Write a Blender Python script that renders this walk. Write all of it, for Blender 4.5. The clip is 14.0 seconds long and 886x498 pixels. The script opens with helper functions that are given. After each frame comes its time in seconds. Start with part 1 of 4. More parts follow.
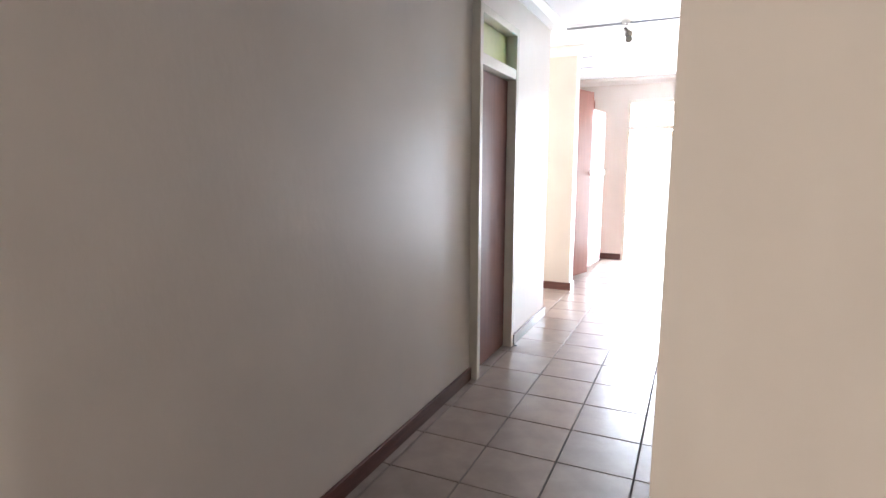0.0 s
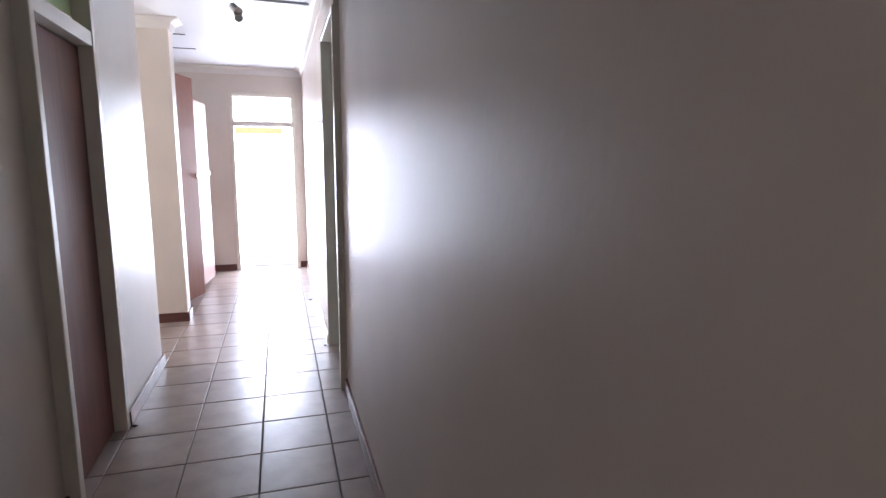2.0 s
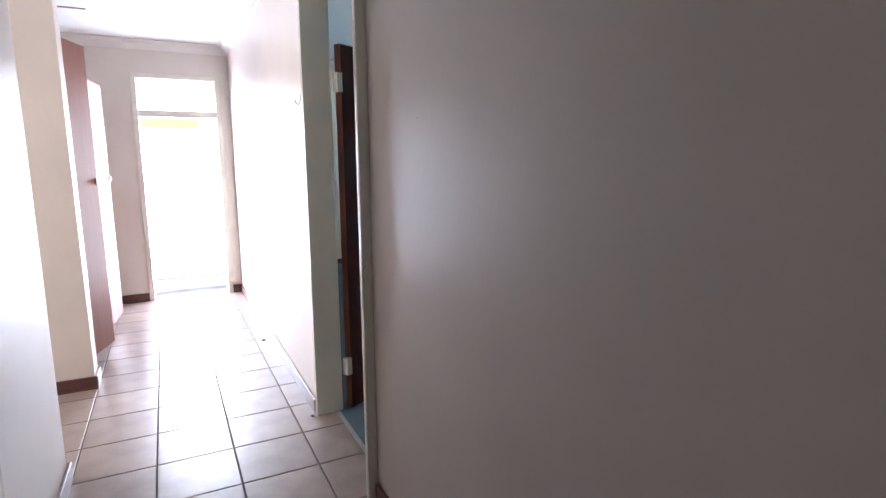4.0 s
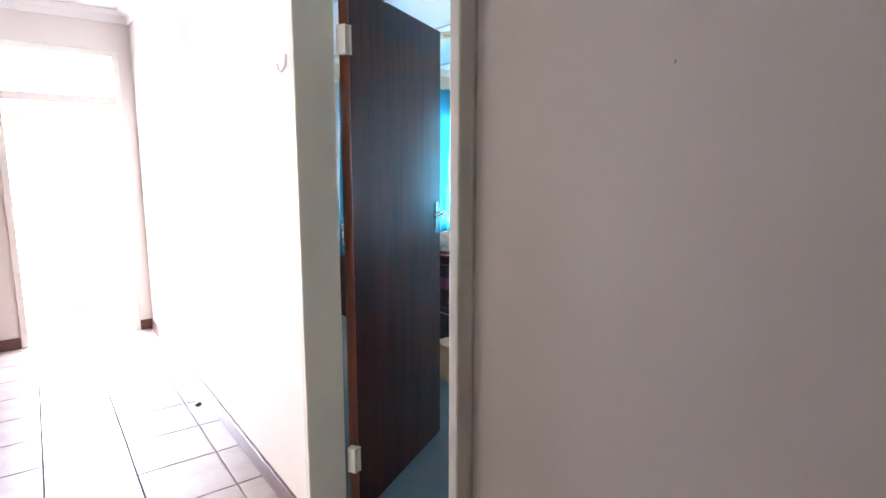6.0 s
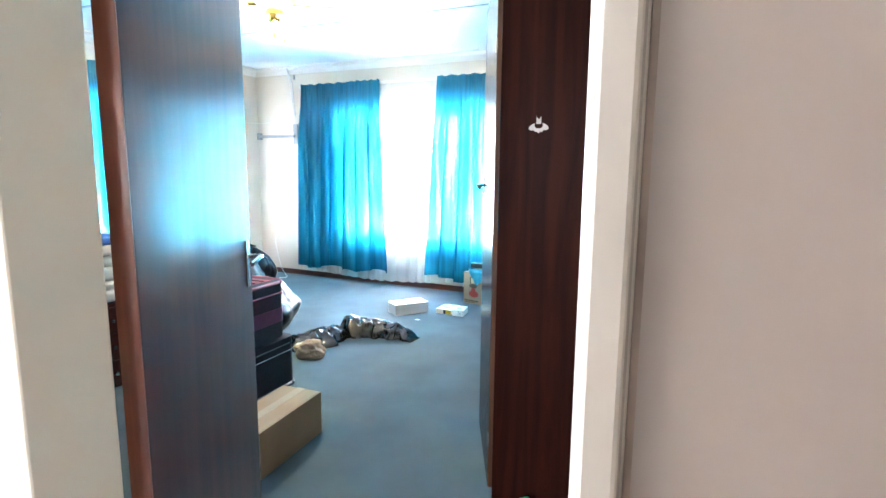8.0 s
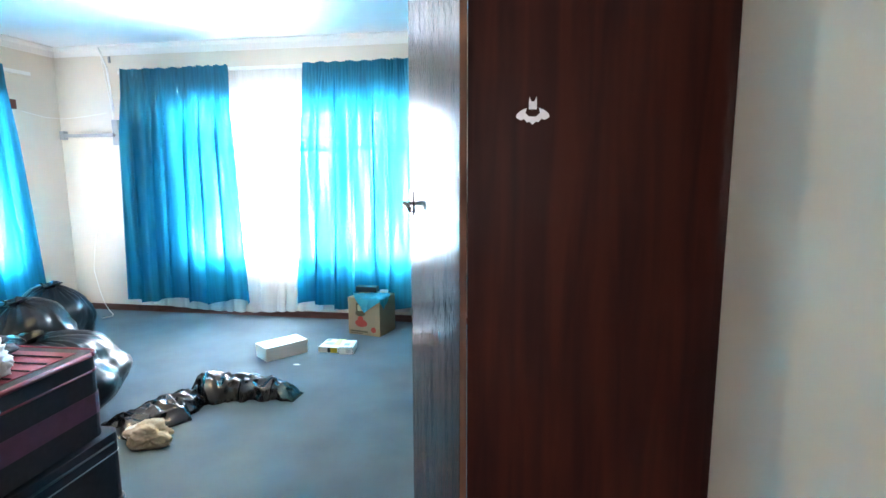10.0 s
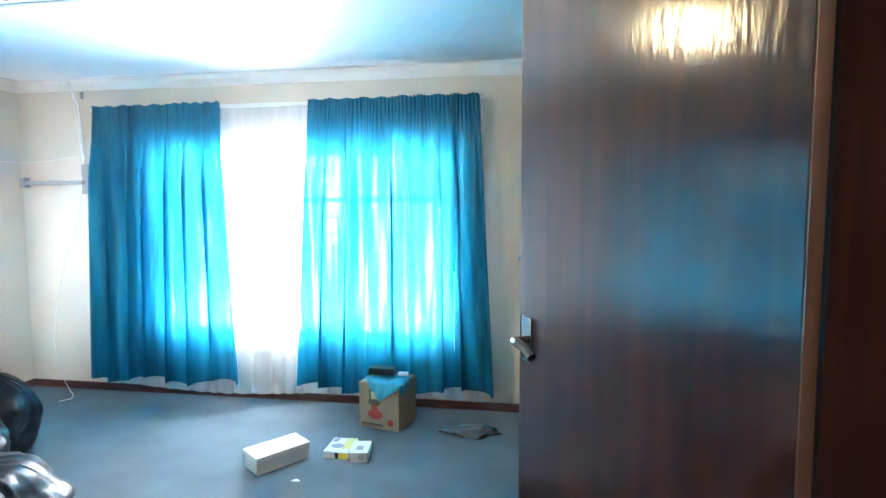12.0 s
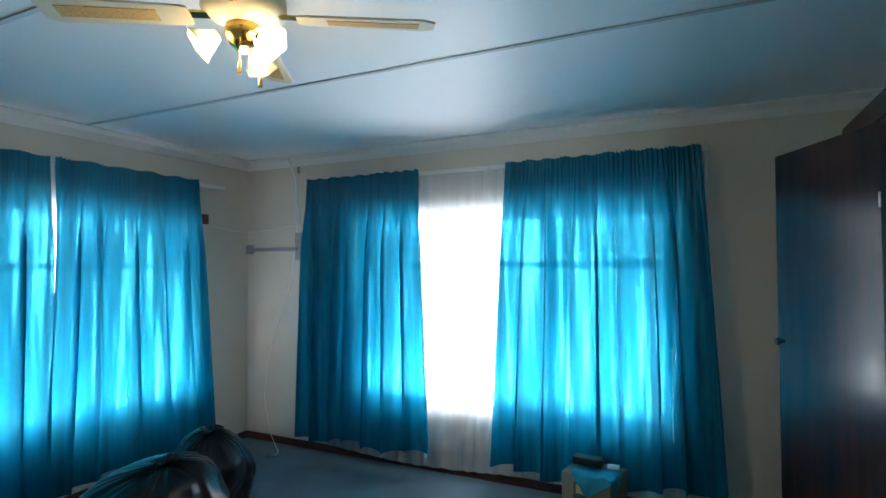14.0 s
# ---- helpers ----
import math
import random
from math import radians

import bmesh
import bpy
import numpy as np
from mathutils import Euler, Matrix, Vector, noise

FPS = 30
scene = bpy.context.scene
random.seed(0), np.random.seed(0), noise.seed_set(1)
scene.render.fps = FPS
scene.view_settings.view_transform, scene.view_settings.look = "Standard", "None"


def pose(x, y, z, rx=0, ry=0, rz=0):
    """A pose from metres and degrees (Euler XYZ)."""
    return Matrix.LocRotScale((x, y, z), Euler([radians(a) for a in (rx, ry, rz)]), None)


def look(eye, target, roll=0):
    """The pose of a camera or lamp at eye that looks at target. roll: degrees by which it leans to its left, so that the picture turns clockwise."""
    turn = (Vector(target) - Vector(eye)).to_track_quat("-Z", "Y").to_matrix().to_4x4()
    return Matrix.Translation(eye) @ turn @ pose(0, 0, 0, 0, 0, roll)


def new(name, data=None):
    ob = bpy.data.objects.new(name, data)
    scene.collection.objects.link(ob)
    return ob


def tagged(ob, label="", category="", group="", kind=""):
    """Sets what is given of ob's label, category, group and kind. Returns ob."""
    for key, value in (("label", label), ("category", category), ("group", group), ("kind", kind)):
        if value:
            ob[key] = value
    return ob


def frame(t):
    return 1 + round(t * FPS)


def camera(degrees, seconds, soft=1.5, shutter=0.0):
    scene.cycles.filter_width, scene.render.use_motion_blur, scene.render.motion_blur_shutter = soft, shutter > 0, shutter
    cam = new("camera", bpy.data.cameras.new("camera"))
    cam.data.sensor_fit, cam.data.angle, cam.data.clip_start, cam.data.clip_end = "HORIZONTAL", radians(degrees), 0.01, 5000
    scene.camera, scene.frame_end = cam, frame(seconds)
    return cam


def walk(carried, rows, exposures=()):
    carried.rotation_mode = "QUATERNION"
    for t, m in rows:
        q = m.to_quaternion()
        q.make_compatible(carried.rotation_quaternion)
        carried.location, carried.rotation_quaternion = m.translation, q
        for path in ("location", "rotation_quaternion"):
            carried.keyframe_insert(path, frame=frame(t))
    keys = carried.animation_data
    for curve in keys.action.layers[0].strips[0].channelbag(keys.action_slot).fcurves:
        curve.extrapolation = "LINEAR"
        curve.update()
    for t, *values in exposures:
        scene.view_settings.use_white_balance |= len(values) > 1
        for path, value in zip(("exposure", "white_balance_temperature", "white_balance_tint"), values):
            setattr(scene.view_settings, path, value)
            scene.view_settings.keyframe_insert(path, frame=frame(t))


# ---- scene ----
cam = camera(78.3, 14.0)
PATH = [
    (0, (0.040, -1.039, 1.384), (-0.79, 0.758, 1.083), 0.1),
    (0.5, (-0.139, -0.919, 1.405), (-0.515, 1.021, 1.096), 0.2),
    (1, (-0.239, -0.772, 1.414), (-0.18, 1.202, 1.1), -0.0),
    (1.5, (-0.291, -0.512, 1.436), (0.07, 1.43, 1.12), -0.1),
    (2, (-0.338, -0.284, 1.452), (0.229, 1.608, 1.137), 0.3),
    (2.5, (-0.418, 0.045, 1.445), (0.295, 1.886, 1.126), -0.0),
    (5, (-0.765, 1.608, 1.444), (0.18, 3.341, 1.126), -0.4),
    (5.5, (-0.746, 1.89, 1.423), (0.27, 3.583, 1.107), -0.4),
    (6, (-0.752, 2.143, 1.422), (0.437, 3.723, 1.119), 0.1),
    (6.5, (-0.716, 2.38, 1.431), (0.649, 3.808, 1.127), -0.0),
    (7, (-0.653, 2.631, 1.459), (0.85, 3.915, 1.151), 0.1),
    (7.5, (-0.571, 2.874, 1.475), (1.064, 3.983, 1.169), 0.5),
    (8, (-0.476, 3.028, 1.481), (1.326, 3.844, 1.184), 0.5),
    (8.5, (-0.345, 3.169, 1.487), (1.558, 3.708, 1.192), 0.1),
    (11, (0.756, 3.786, 1.56), (2.713, 4.085, 1.277), -0.2),
    (11.5, (0.953, 3.869, 1.604), (2.915, 4.17, 1.36), -0.1),
    (12, (1.129, 4.012, 1.65), (3.1, 4.316, 1.497), -0.1),
    (12.5, (1.264, 4.14, 1.695), (3.236, 4.463, 1.605), -0.2),
    (13, (1.367, 4.266, 1.765), (3.312, 4.728, 1.727), -0.4),
    (13.5, (1.385, 4.321, 1.745), (3.26, 5.017, 1.764), -0.4),
    (14, (1.348, 4.365, 1.723), (3.149, 5.232, 1.779), -0.2),
]
walk(cam, [(t, look(eye, target, roll)) for t, eye, target, roll in PATH],
     exposures=((0, 2.05, 6200, 11), (0.5, 1.9, 6000, 15), (1.5, 1.1, 6000, 17), (2.0, 0.9, 6000, 17), (2.5, 1.15, 6000, 17), (5, 1.2, 6000, 17), (6, 1.75, 6000, 16),
                (7.5, 2.6, 6100, 16), (8.5, 2.45, 6300, 14), (11, 2.3, 6300, 17), (12.5, 1.8, 6300, 14), (13.2, 1.05, 6250, 12), (14, -0.1, 6200, 10)))

# exposure and light
SUN_ELEV, SUN_AZ = 62.0, 228.0
world = bpy.data.worlds.new("world")
scene.world = world
world.use_nodes = True
_n = world.node_tree.nodes
_sky = _n.new("ShaderNodeTexSky")
_sky.sky_type = "NISHITA"
_sky.sun_disc = False
_sky.sun_elevation = radians(SUN_ELEV)
_sky.sun_rotation = radians(SUN_AZ)
_n["Background"].inputs["Strength"].default_value = 0.15
world.node_tree.links.new(_sky.outputs[0], _n["Background"].inputs[0])


def lamp(name, kind, m, energy, color=(1, 1, 1), **kw):
    d = bpy.data.lights.new(name, kind)
    d.energy, d.color = energy, color
    for k, v in kw.items():
        if k == "size":
            d.size = v
        elif k == "size_y":
            d.shape = "RECTANGLE"
            d.size_y = v
        elif k == "spread":
            d.spread = v
        elif k == "angle":
            d.angle = v
        elif k == "soft":
            d.shadow_soft_size = v
    ob = new(name, d)
    ob.matrix_world = m
    return ob


_sd = Vector((math.sin(radians(SUN_AZ)) * math.cos(radians(SUN_ELEV)), math.cos(radians(SUN_AZ)) * math.cos(radians(SUN_ELEV)), math.sin(radians(SUN_ELEV))))
lamp("sun", "SUN", look(tuple(_sd * 30), (0, 0, 0)), 4.0, (1.0, 0.96, 0.9), angle=radians(0.5))
# sky light at the open passage door and at the two bedroom windows
lamp("passage_door_daylight", "AREA", look((-0.51, 7.64, 1.12), (-0.51, 0, 1.1)), 68, (0.84, 0.90, 1.0), size=0.72, size_y=2.1)
lamp("side_passage_window_daylight", "AREA", look((-4.16, 4.43, 1.55), (0, 4.43, 1.3)), 34, (1.0, 0.96, 0.90), size=0.8, size_y=1.1)
# fill lamp in an unseen opening, added to brighten the hall walls
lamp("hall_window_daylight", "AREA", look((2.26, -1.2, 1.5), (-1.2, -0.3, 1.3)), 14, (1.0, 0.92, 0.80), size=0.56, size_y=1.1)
lamp("east_window_daylight", "AREA", look((5.72, 5.89, 1.33), (0, 5.89, 1.9)), 136, (0.90, 0.95, 1.0), size=2.5, size_y=1.55, spread=radians(105))
lamp("east_window_ground_light", "AREA", look((5.70, 5.95, 0.62), (3.4, 5.7, 2.7)), 88, (0.93, 0.97, 1.0), size=2.2, size_y=0.12, spread=radians(80))
lamp("north_window_daylight", "AREA", look((3.67, 8.82, 1.33), (3.67, 0, 1.6)), 105, (0.90, 0.95, 1.0), size=2.2, size_y=1.6, spread=radians(105))

lamp("north_window_ground_light", "AREA", look((3.67, 8.80, 0.62), (3.6, 6.6, 2.4)), 55, (0.93, 0.97, 1.0), size=2.0, size_y=0.12, spread=radians(100))


# ---- materials ----
def mat(name, base, rough=0.6, metal=0.0, var=0.08, scale=3.0, bump=0.0, bscale=60.0, coat=0.0, spec=0.5, trans=0.0, obj_var=0.0, alpha=1.0, drawn=1.0):
    m = bpy.data.materials.new(name)
    m.use_nodes = True
    nt = m.node_tree
    N, L = nt.nodes, nt.links
    b = N["Principled BSDF"]
    b.inputs["Roughness"].default_value = rough
    b.inputs["Metallic"].default_value = metal
    b.inputs["Coat Weight"].default_value = coat
    b.inputs["Coat Roughness"].default_value = 0.15
    b.inputs["Specular IOR Level"].default_value = spec
    b.inputs["Transmission Weight"].default_value = trans
    b.inputs["Alpha"].default_value = alpha
    tc = N.new("ShaderNodeTexCoord")
    n1 = N.new("ShaderNodeTexNoise")
    n1.inputs["Scale"].default_value = scale
    n1.inputs["Detail"].default_value = 6
    L.new(tc.outputs["Object"], n1.inputs["Vector"])
    mr = N.new("ShaderNodeMapRange")
    mr.inputs["From Min"].default_value, mr.inputs["From Max"].default_value = 0.3, 0.7
    mr.inputs["To Min"].default_value, mr.inputs["To Max"].default_value = 1 - var, 1 + var
    L.new(n1.outputs["Fac"], mr.inputs["Value"])
    out = mr.outputs["Result"]
    if obj_var:
        oi = N.new("ShaderNodeObjectInfo")
        mo = N.new("ShaderNodeMapRange")
        mo.inputs["To Min"].default_value, mo.inputs["To Max"].default_value = 1 - obj_var, 1 + obj_var
        L.new(oi.outputs["Random"], mo.inputs["Value"])
        mm = N.new("ShaderNodeMath")
        mm.operation = "MULTIPLY"
        L.new(out, mm.inputs[0])
        L.new(mo.outputs["Result"], mm.inputs[1])
        out = mm.outputs[0]
    mx = N.new("ShaderNodeVectorMath")
    mx.operation = "SCALE"
    mx.inputs[0].default_value = base
    L.new(out, mx.inputs["Scale"])
    L.new(mx.outputs[0], b.inputs["Base Color"])
    if bump:
        n2 = N.new("ShaderNodeTexNoise")
        n2.inputs["Scale"].default_value = bscale
        n2.inputs["Detail"].default_value = 4
        mp = N.new("ShaderNodeMapping")
        mp.inputs["Scale"].default_value = (1, 1, drawn)
        L.new(tc.outputs["Object"], mp.inputs["Vector"])
        L.new(mp.outputs[0], n2.inputs["Vector"])
        bp = N.new("ShaderNodeBump")
        bp.inputs["Strength"].default_value = bump
        bp.inputs["Distance"].default_value = 0.004
        L.new(n2.outputs["Fac"], bp.inputs["Height"])
        L.new(bp.outputs[0], b.inputs["Normal"])
    return m


def wood(name, dark, light, rough, stretch=(14, 14, 0.8), coat=0.5, bump=0.12, spec=0.4, ripple=0.0):
    m = mat(name, dark, rough, coat=coat, spec=spec)
    N, L = m.node_tree.nodes, m.node_tree.links
    b = N["Principled BSDF"]
    tc = N.new("ShaderNodeTexCoord")
    mp = N.new("ShaderNodeMapping")
    mp.inputs["Scale"].default_value = stretch
    L.new(tc.outputs["Object"], mp.inputs["Vector"])
    n = N.new("ShaderNodeTexNoise")
    n.inputs["Scale"].default_value = 2.2
    n.inputs["Detail"].default_value = 9
    n.inputs["Distortion"].default_value = 0.6
    L.new(mp.outputs[0], n.inputs["Vector"])
    cr = N.new("ShaderNodeValToRGB")
    cr.color_ramp.elements[0].position, cr.color_ramp.elements[1].position = 0.34, 0.68
    cr.color_ramp.elements[0].color = (*dark, 1)
    cr.color_ramp.elements[1].color = (*light, 1)
    L.new(n.outputs["Fac"], cr.inputs["Fac"])
    L.new(cr.outputs["Color"], b.inputs["Base Color"])
    bp = N.new("ShaderNodeBump")
    bp.inputs["Strength"].default_value = bump
    bp.inputs["Distance"].default_value = 0.003
    L.new(n.outputs["Fac"], bp.inputs["Height"])
    L.new(bp.outputs[0], b.inputs["Normal"])
    if ripple:
        # long upright brush ripples in the varnish coat
        mp2 = N.new("ShaderNodeMapping")
        mp2.inputs["Scale"].default_value = (95, 95, 20)
        L.new(tc.outputs["Object"], mp2.inputs["Vector"])
        n3 = N.new("ShaderNodeTexNoise")
        n3.inputs["Scale"].default_value = 1.0
        n3.inputs["Detail"].default_value = 3
        L.new(mp2.outputs[0], n3.inputs["Vector"])
        bc = N.new("ShaderNodeBump")
        bc.inputs["Strength"].default_value = ripple
        bc.inputs["Distance"].default_value = 0.0015
        L.new(n3.outputs["Fac"], bc.inputs["Height"])
        L.new(bc.outputs[0], b.inputs["Coat Normal"])
    return m


def cloth(name, base, through_share, sheer=0.0, clear=0.0, weave=500.0):
    """Thin woven cloth: reflects and lets light through, with gaps in a sheer weave."""
    m = bpy.data.materials.new(name)
    m.use_nodes = True
    nt = m.node_tree
    N, L = nt.nodes, nt.links
    N.remove(N["Principled BSDF"])
    d, t, mix = N.new("ShaderNodeBsdfDiffuse"), N.new("ShaderNodeBsdfTranslucent"), N.new("ShaderNodeMixShader")
    tc = N.new("ShaderNodeTexCoord")
    n = N.new("ShaderNodeTexNoise")
    n.inputs["Scale"].default_value = 1
    n.inputs["Detail"].default_value = 4
    mp = N.new("ShaderNodeMapping")
    mp.inputs["Scale"].default_value = (14, 14, 0.8)
    L.new(tc.outputs["Object"], mp.inputs["Vector"])
    L.new(mp.outputs[0], n.inputs["Vector"])
    mr = N.new("ShaderNodeMapRange")
    mr.inputs["From Min"].default_value, mr.inputs["From Max"].default_value = 0.3, 0.7
    # with clear, upright streaks in the colour imitate light and shade in the folds
    mr.inputs["To Min"].default_value, mr.inputs["To Max"].default_value = (0.65, 1.35) if clear else (0.9, 1.1)
    L.new(n.outputs["Fac"], mr.inputs["Value"])
    sc = N.new("ShaderNodeVectorMath")
    sc.operation = "SCALE"
    sc.inputs[0].default_value = base
    L.new(mr.outputs["Result"], sc.inputs["Scale"])
    L.new(sc.outputs[0], d.inputs["Color"])
    L.new(sc.outputs[0], t.inputs["Color"])
    mix.inputs[0].default_value = through_share
    L.new(d.outputs[0], mix.inputs[1])
    L.new(t.outputs[0], mix.inputs[2])
    last = mix.outputs[0]
    if sheer:
        tr, mix2 = N.new("ShaderNodeBsdfTransparent"), N.new("ShaderNodeMixShader")
        mix2.inputs[0].default_value = sheer
        L.new(last, mix2.inputs[1])
        L.new(tr.outputs[0], mix2.inputs[2])
        last = mix2.outputs[0]
    else:
        g, mix2 = N.new("ShaderNodeBsdfGlossy"), N.new("ShaderNodeMixShader")
        g.inputs["Roughness"].default_value = 0.45
        mix2.inputs[0].default_value = 0.04
        L.new(last, mix2.inputs[1])
        L.new(g.outputs[0], mix2.inputs[2])
        last = mix2.outputs[0]
    if clear:
        tr, mix3 = N.new("ShaderNodeBsdfTransparent"), N.new("ShaderNodeMixShader")
        tr.inputs["Color"].default_value = (0.12, 0.8, 1.0, 1)
        # brightest streaks of light in the gathers, put in as more transparent cloth
        thin = N.new("ShaderNodeMapRange")
        thin.interpolation_type = "SMOOTHSTEP"
        thin.inputs["From Min"].default_value, thin.inputs["From Max"].default_value = 0.50, 0.72
        thin.inputs["To Min"].default_value, thin.inputs["To Max"].default_value = clear * 0.5, clear * 5
        L.new(n.outputs["Fac"], thin.inputs["Value"])
        L.new(thin.outputs["Result"], mix3.inputs[0])
        L.new(last, mix3.inputs[1])
        L.new(tr.outputs[0], mix3.inputs[2])
        last = mix3.outputs[0]
    L.new(last, N["Material Output"].inputs["Surface"])
    return m


M_WALL = mat("cream_gloss_wall_paint", (0.665, 0.605, 0.545), 0.40, var=0.05, scale=1.6, bump=0.24, bscale=30, spec=0.48, drawn=0.6)
M_BEDWALL = mat("cream_wall_paint", (0.68, 0.62, 0.53), 0.5, var=0.05, scale=1.6, bump=0.15, bscale=40)
M_CEIL = mat("white_ceiling_paint", (0.78, 0.80, 0.82), 0.45, var=0.03, scale=1.0, bump=0.05)
M_CORNICE = mat("white_cornice_paint", (0.76, 0.74, 0.71), 0.6, var=0.03)
M_TILE = mat("pinkish_beige_floor_tile", (0.30, 0.237, 0.207), 0.30, var=0.16, scale=7, bump=0.18, bscale=18, obj_var=0.07, spec=0.55)
M_GROUT = mat("dark_grey_grout", (0.13, 0.11, 0.10), 0.9, var=0.2, scale=20)
M_SKIRT = wood("dark_brown_skirting_paint", (0.07, 0.026, 0.02), (0.13, 0.05, 0.04), 0.35, (2, 2, 20), coat=0.3)
M_FRAME = mat("cream_gloss_frame_paint", (0.70, 0.67, 0.58), 0.25, var=0.04, scale=4, bump=0.06, bscale=25)
M_DOOR_RED = wood("reddish_brown_door_veneer", (0.11, 0.028, 0.018), (0.15, 0.045, 0.028), 0.55, coat=0.0)
M_DOOR = wood("dark_varnished_door_veneer", (0.034, 0.007, 0.006), (0.062, 0.014, 0.010), 0.5, stretch=(9, 9, 0.7), coat=0.66, bump=0.05, spec=0.08, ripple=0.14)
M_DOOR.node_tree.nodes["Principled BSDF"].inputs["Coat Roughness"].default_value = 0.09
M_EDGE = wood("red_brown_door_edging", (0.13, 0.03, 0.014), (0.22, 0.06, 0.028), 0.35)
M_WARD = wood("dark_varnished_wardrobe_veneer", (0.014, 0.0032, 0.003), (0.036, 0.008, 0.005), 0.5, stretch=(9, 9, 0.7), coat=0.58, bump=0.04, spec=0.06, ripple=0.4)
M_WARDSIDE = wood("duller_wardrobe_side_veneer", (0.018, 0.0048, 0.004), (0.040, 0.0095, 0.0058), 0.6, stretch=(9, 9, 0.7), coat=0.03, bump=0.04, spec=0.05)
M_WARDSIDE.node_tree.nodes["Principled BSDF"].inputs["Coat Roughness"].default_value = 0.35
M_WARD.node_tree.nodes["Principled BSDF"].inputs["Coat Roughness"].default_value = 0.13
M_WARDEDGE = wood("worn_wardrobe_door_edging", (0.08, 0.03, 0.016), (0.17, 0.075, 0.04), 0.4)
M_CUP = wood("red_brown_cupboard_veneer", (0.21, 0.066, 0.038), (0.245, 0.08, 0.047), 0.5, coat=0.1)
M_CARPET = mat("blue_grey_carpet", (0.105, 0.145, 0.17), 0.95, var=0.12, scale=2.5, bump=0.9, bscale=240, spec=0.1)
M_STEEL = mat("worn_chrome", (0.62, 0.60, 0.58), 0.22, metal=1.0, var=0.1, scale=30)
M_TEAL = cloth("teal_curtain_cloth", (0.003, 0.175, 0.31), 0.32, clear=0.06)
M_SHEER = cloth("white_sheer_cloth", (0.86, 0.87, 0.88), 0.55, sheer=0.24)
M_BAG = mat("black_shiny_bin_liner", (0.004, 0.005, 0.008), 0.32, var=0.3, scale=6, bump=0.12, bscale=30, spec=0.27)
M_FILM = mat("thin_glossy_black_film", (0.004, 0.005, 0.008), 0.2, var=0.3, scale=6, bump=0.1, bscale=40, spec=0.5)
M_CARD = mat("brown_corrugated_cardboard", (0.34, 0.25, 0.165), 0.85, var=0.07, scale=5, bump=0.1, bscale=80)
M_WHITE = mat("white_card", (0.78, 0.79, 0.78), 0.5, var=0.03)
M_PLASTIC = mat("cream_plastic", (0.72, 0.69, 0.60), 0.35, var=0.03)
M_DULL = mat("tarnished_dark_metal", (0.09, 0.085, 0.08), 0.35, metal=0.8, var=0.2, scale=40)
M_GREY = mat("grey_painted_steel", (0.30, 0.32, 0.34), 0.4, var=0.08)
M_BLACK = mat("black_plastic", (0.015, 0.015, 0.017), 0.35)
M_CASE = mat("dark_navy_suitcase_fabric", (0.018, 0.014, 0.024), 0.75, var=0.2, scale=40, bump=0.3, bscale=200)
M_CASE_RED = mat("crimson_suitcase_trim", (0.20, 0.012, 0.035), 0.5, var=0.15, scale=20)
M_CASE_PUR = mat("purple_suitcase_band", (0.11, 0.035, 0.085), 0.6, var=0.15, scale=20)
M_GLASS = mat("clear_window_glass", (1, 1, 1), 0.02, trans=1.0, var=0.0)
M_GREENGLASS = mat("green_tinted_fanlight_paint", (0.52, 0.58, 0.27), 0.3, var=0.1, scale=5)
M_OUTWALL = mat("white_outdoor_plaster", (0.80, 0.79, 0.76), 0.8, var=0.04, bump=0.2)
M_OUTFLOOR = mat("pale_outdoor_paving", (0.62, 0.60, 0.56), 0.8, var=0.08)
M_BEAM = mat("yellow_varnished_timber", (0.60, 0.44, 0.2), 0.5, var=0.1)
M_GOLD = mat("polished_brass", (0.75, 0.52, 0.16), 0.2, metal=1.0)
M_BLADE = mat("cream_fan_blade_paint", (0.62, 0.56, 0.42), 0.4)
M_CANE = mat("woven_cane", (0.45, 0.28, 0.09), 0.6, var=0.3, scale=120)
M_STICKER = mat("pale_silver_vinyl", (0.62, 0.60, 0.62), 0.4, var=0.1, scale=30)


# ---- mesh helpers ----
def box(x0, x1, y0, y1, z0, z1, bm=None, bevel=0.0):
    bm = bm or bmesh.new()
    vs = [bm.verts.new((x, y, z)) for x in (x0, x1) for y in (y0, y1) for z in (z0, z1)]
    fs = [bm.faces.new([vs[i] for i in q]) for q in ((0, 1, 3, 2), (4, 6, 7, 5), (0, 4, 5, 1), (2, 3, 7, 6), (0, 2, 6, 4), (1, 5, 7, 3))]
    if bevel:
        es = list({e for f in fs for e in f.edges})
        bmesh.ops.bevel(bm, geom=es, offset=bevel, segments=2, affect="EDGES", profile=0.5)
    return bm


def cyl(p, q, r, bm=None, n=14, r2=None):
    bm = bm or bmesh.new()
    p, q = Vector(p), Vector(q)
    m = Matrix.Translation((p + q) / 2) @ (q - p).to_track_quat("Z", "Y").to_matrix().to_4x4()
    bmesh.ops.create_cone(bm, cap_ends=True, segments=n, radius1=r, radius2=r if r2 is None else r2, depth=(q - p).length, matrix=m)
    return bm


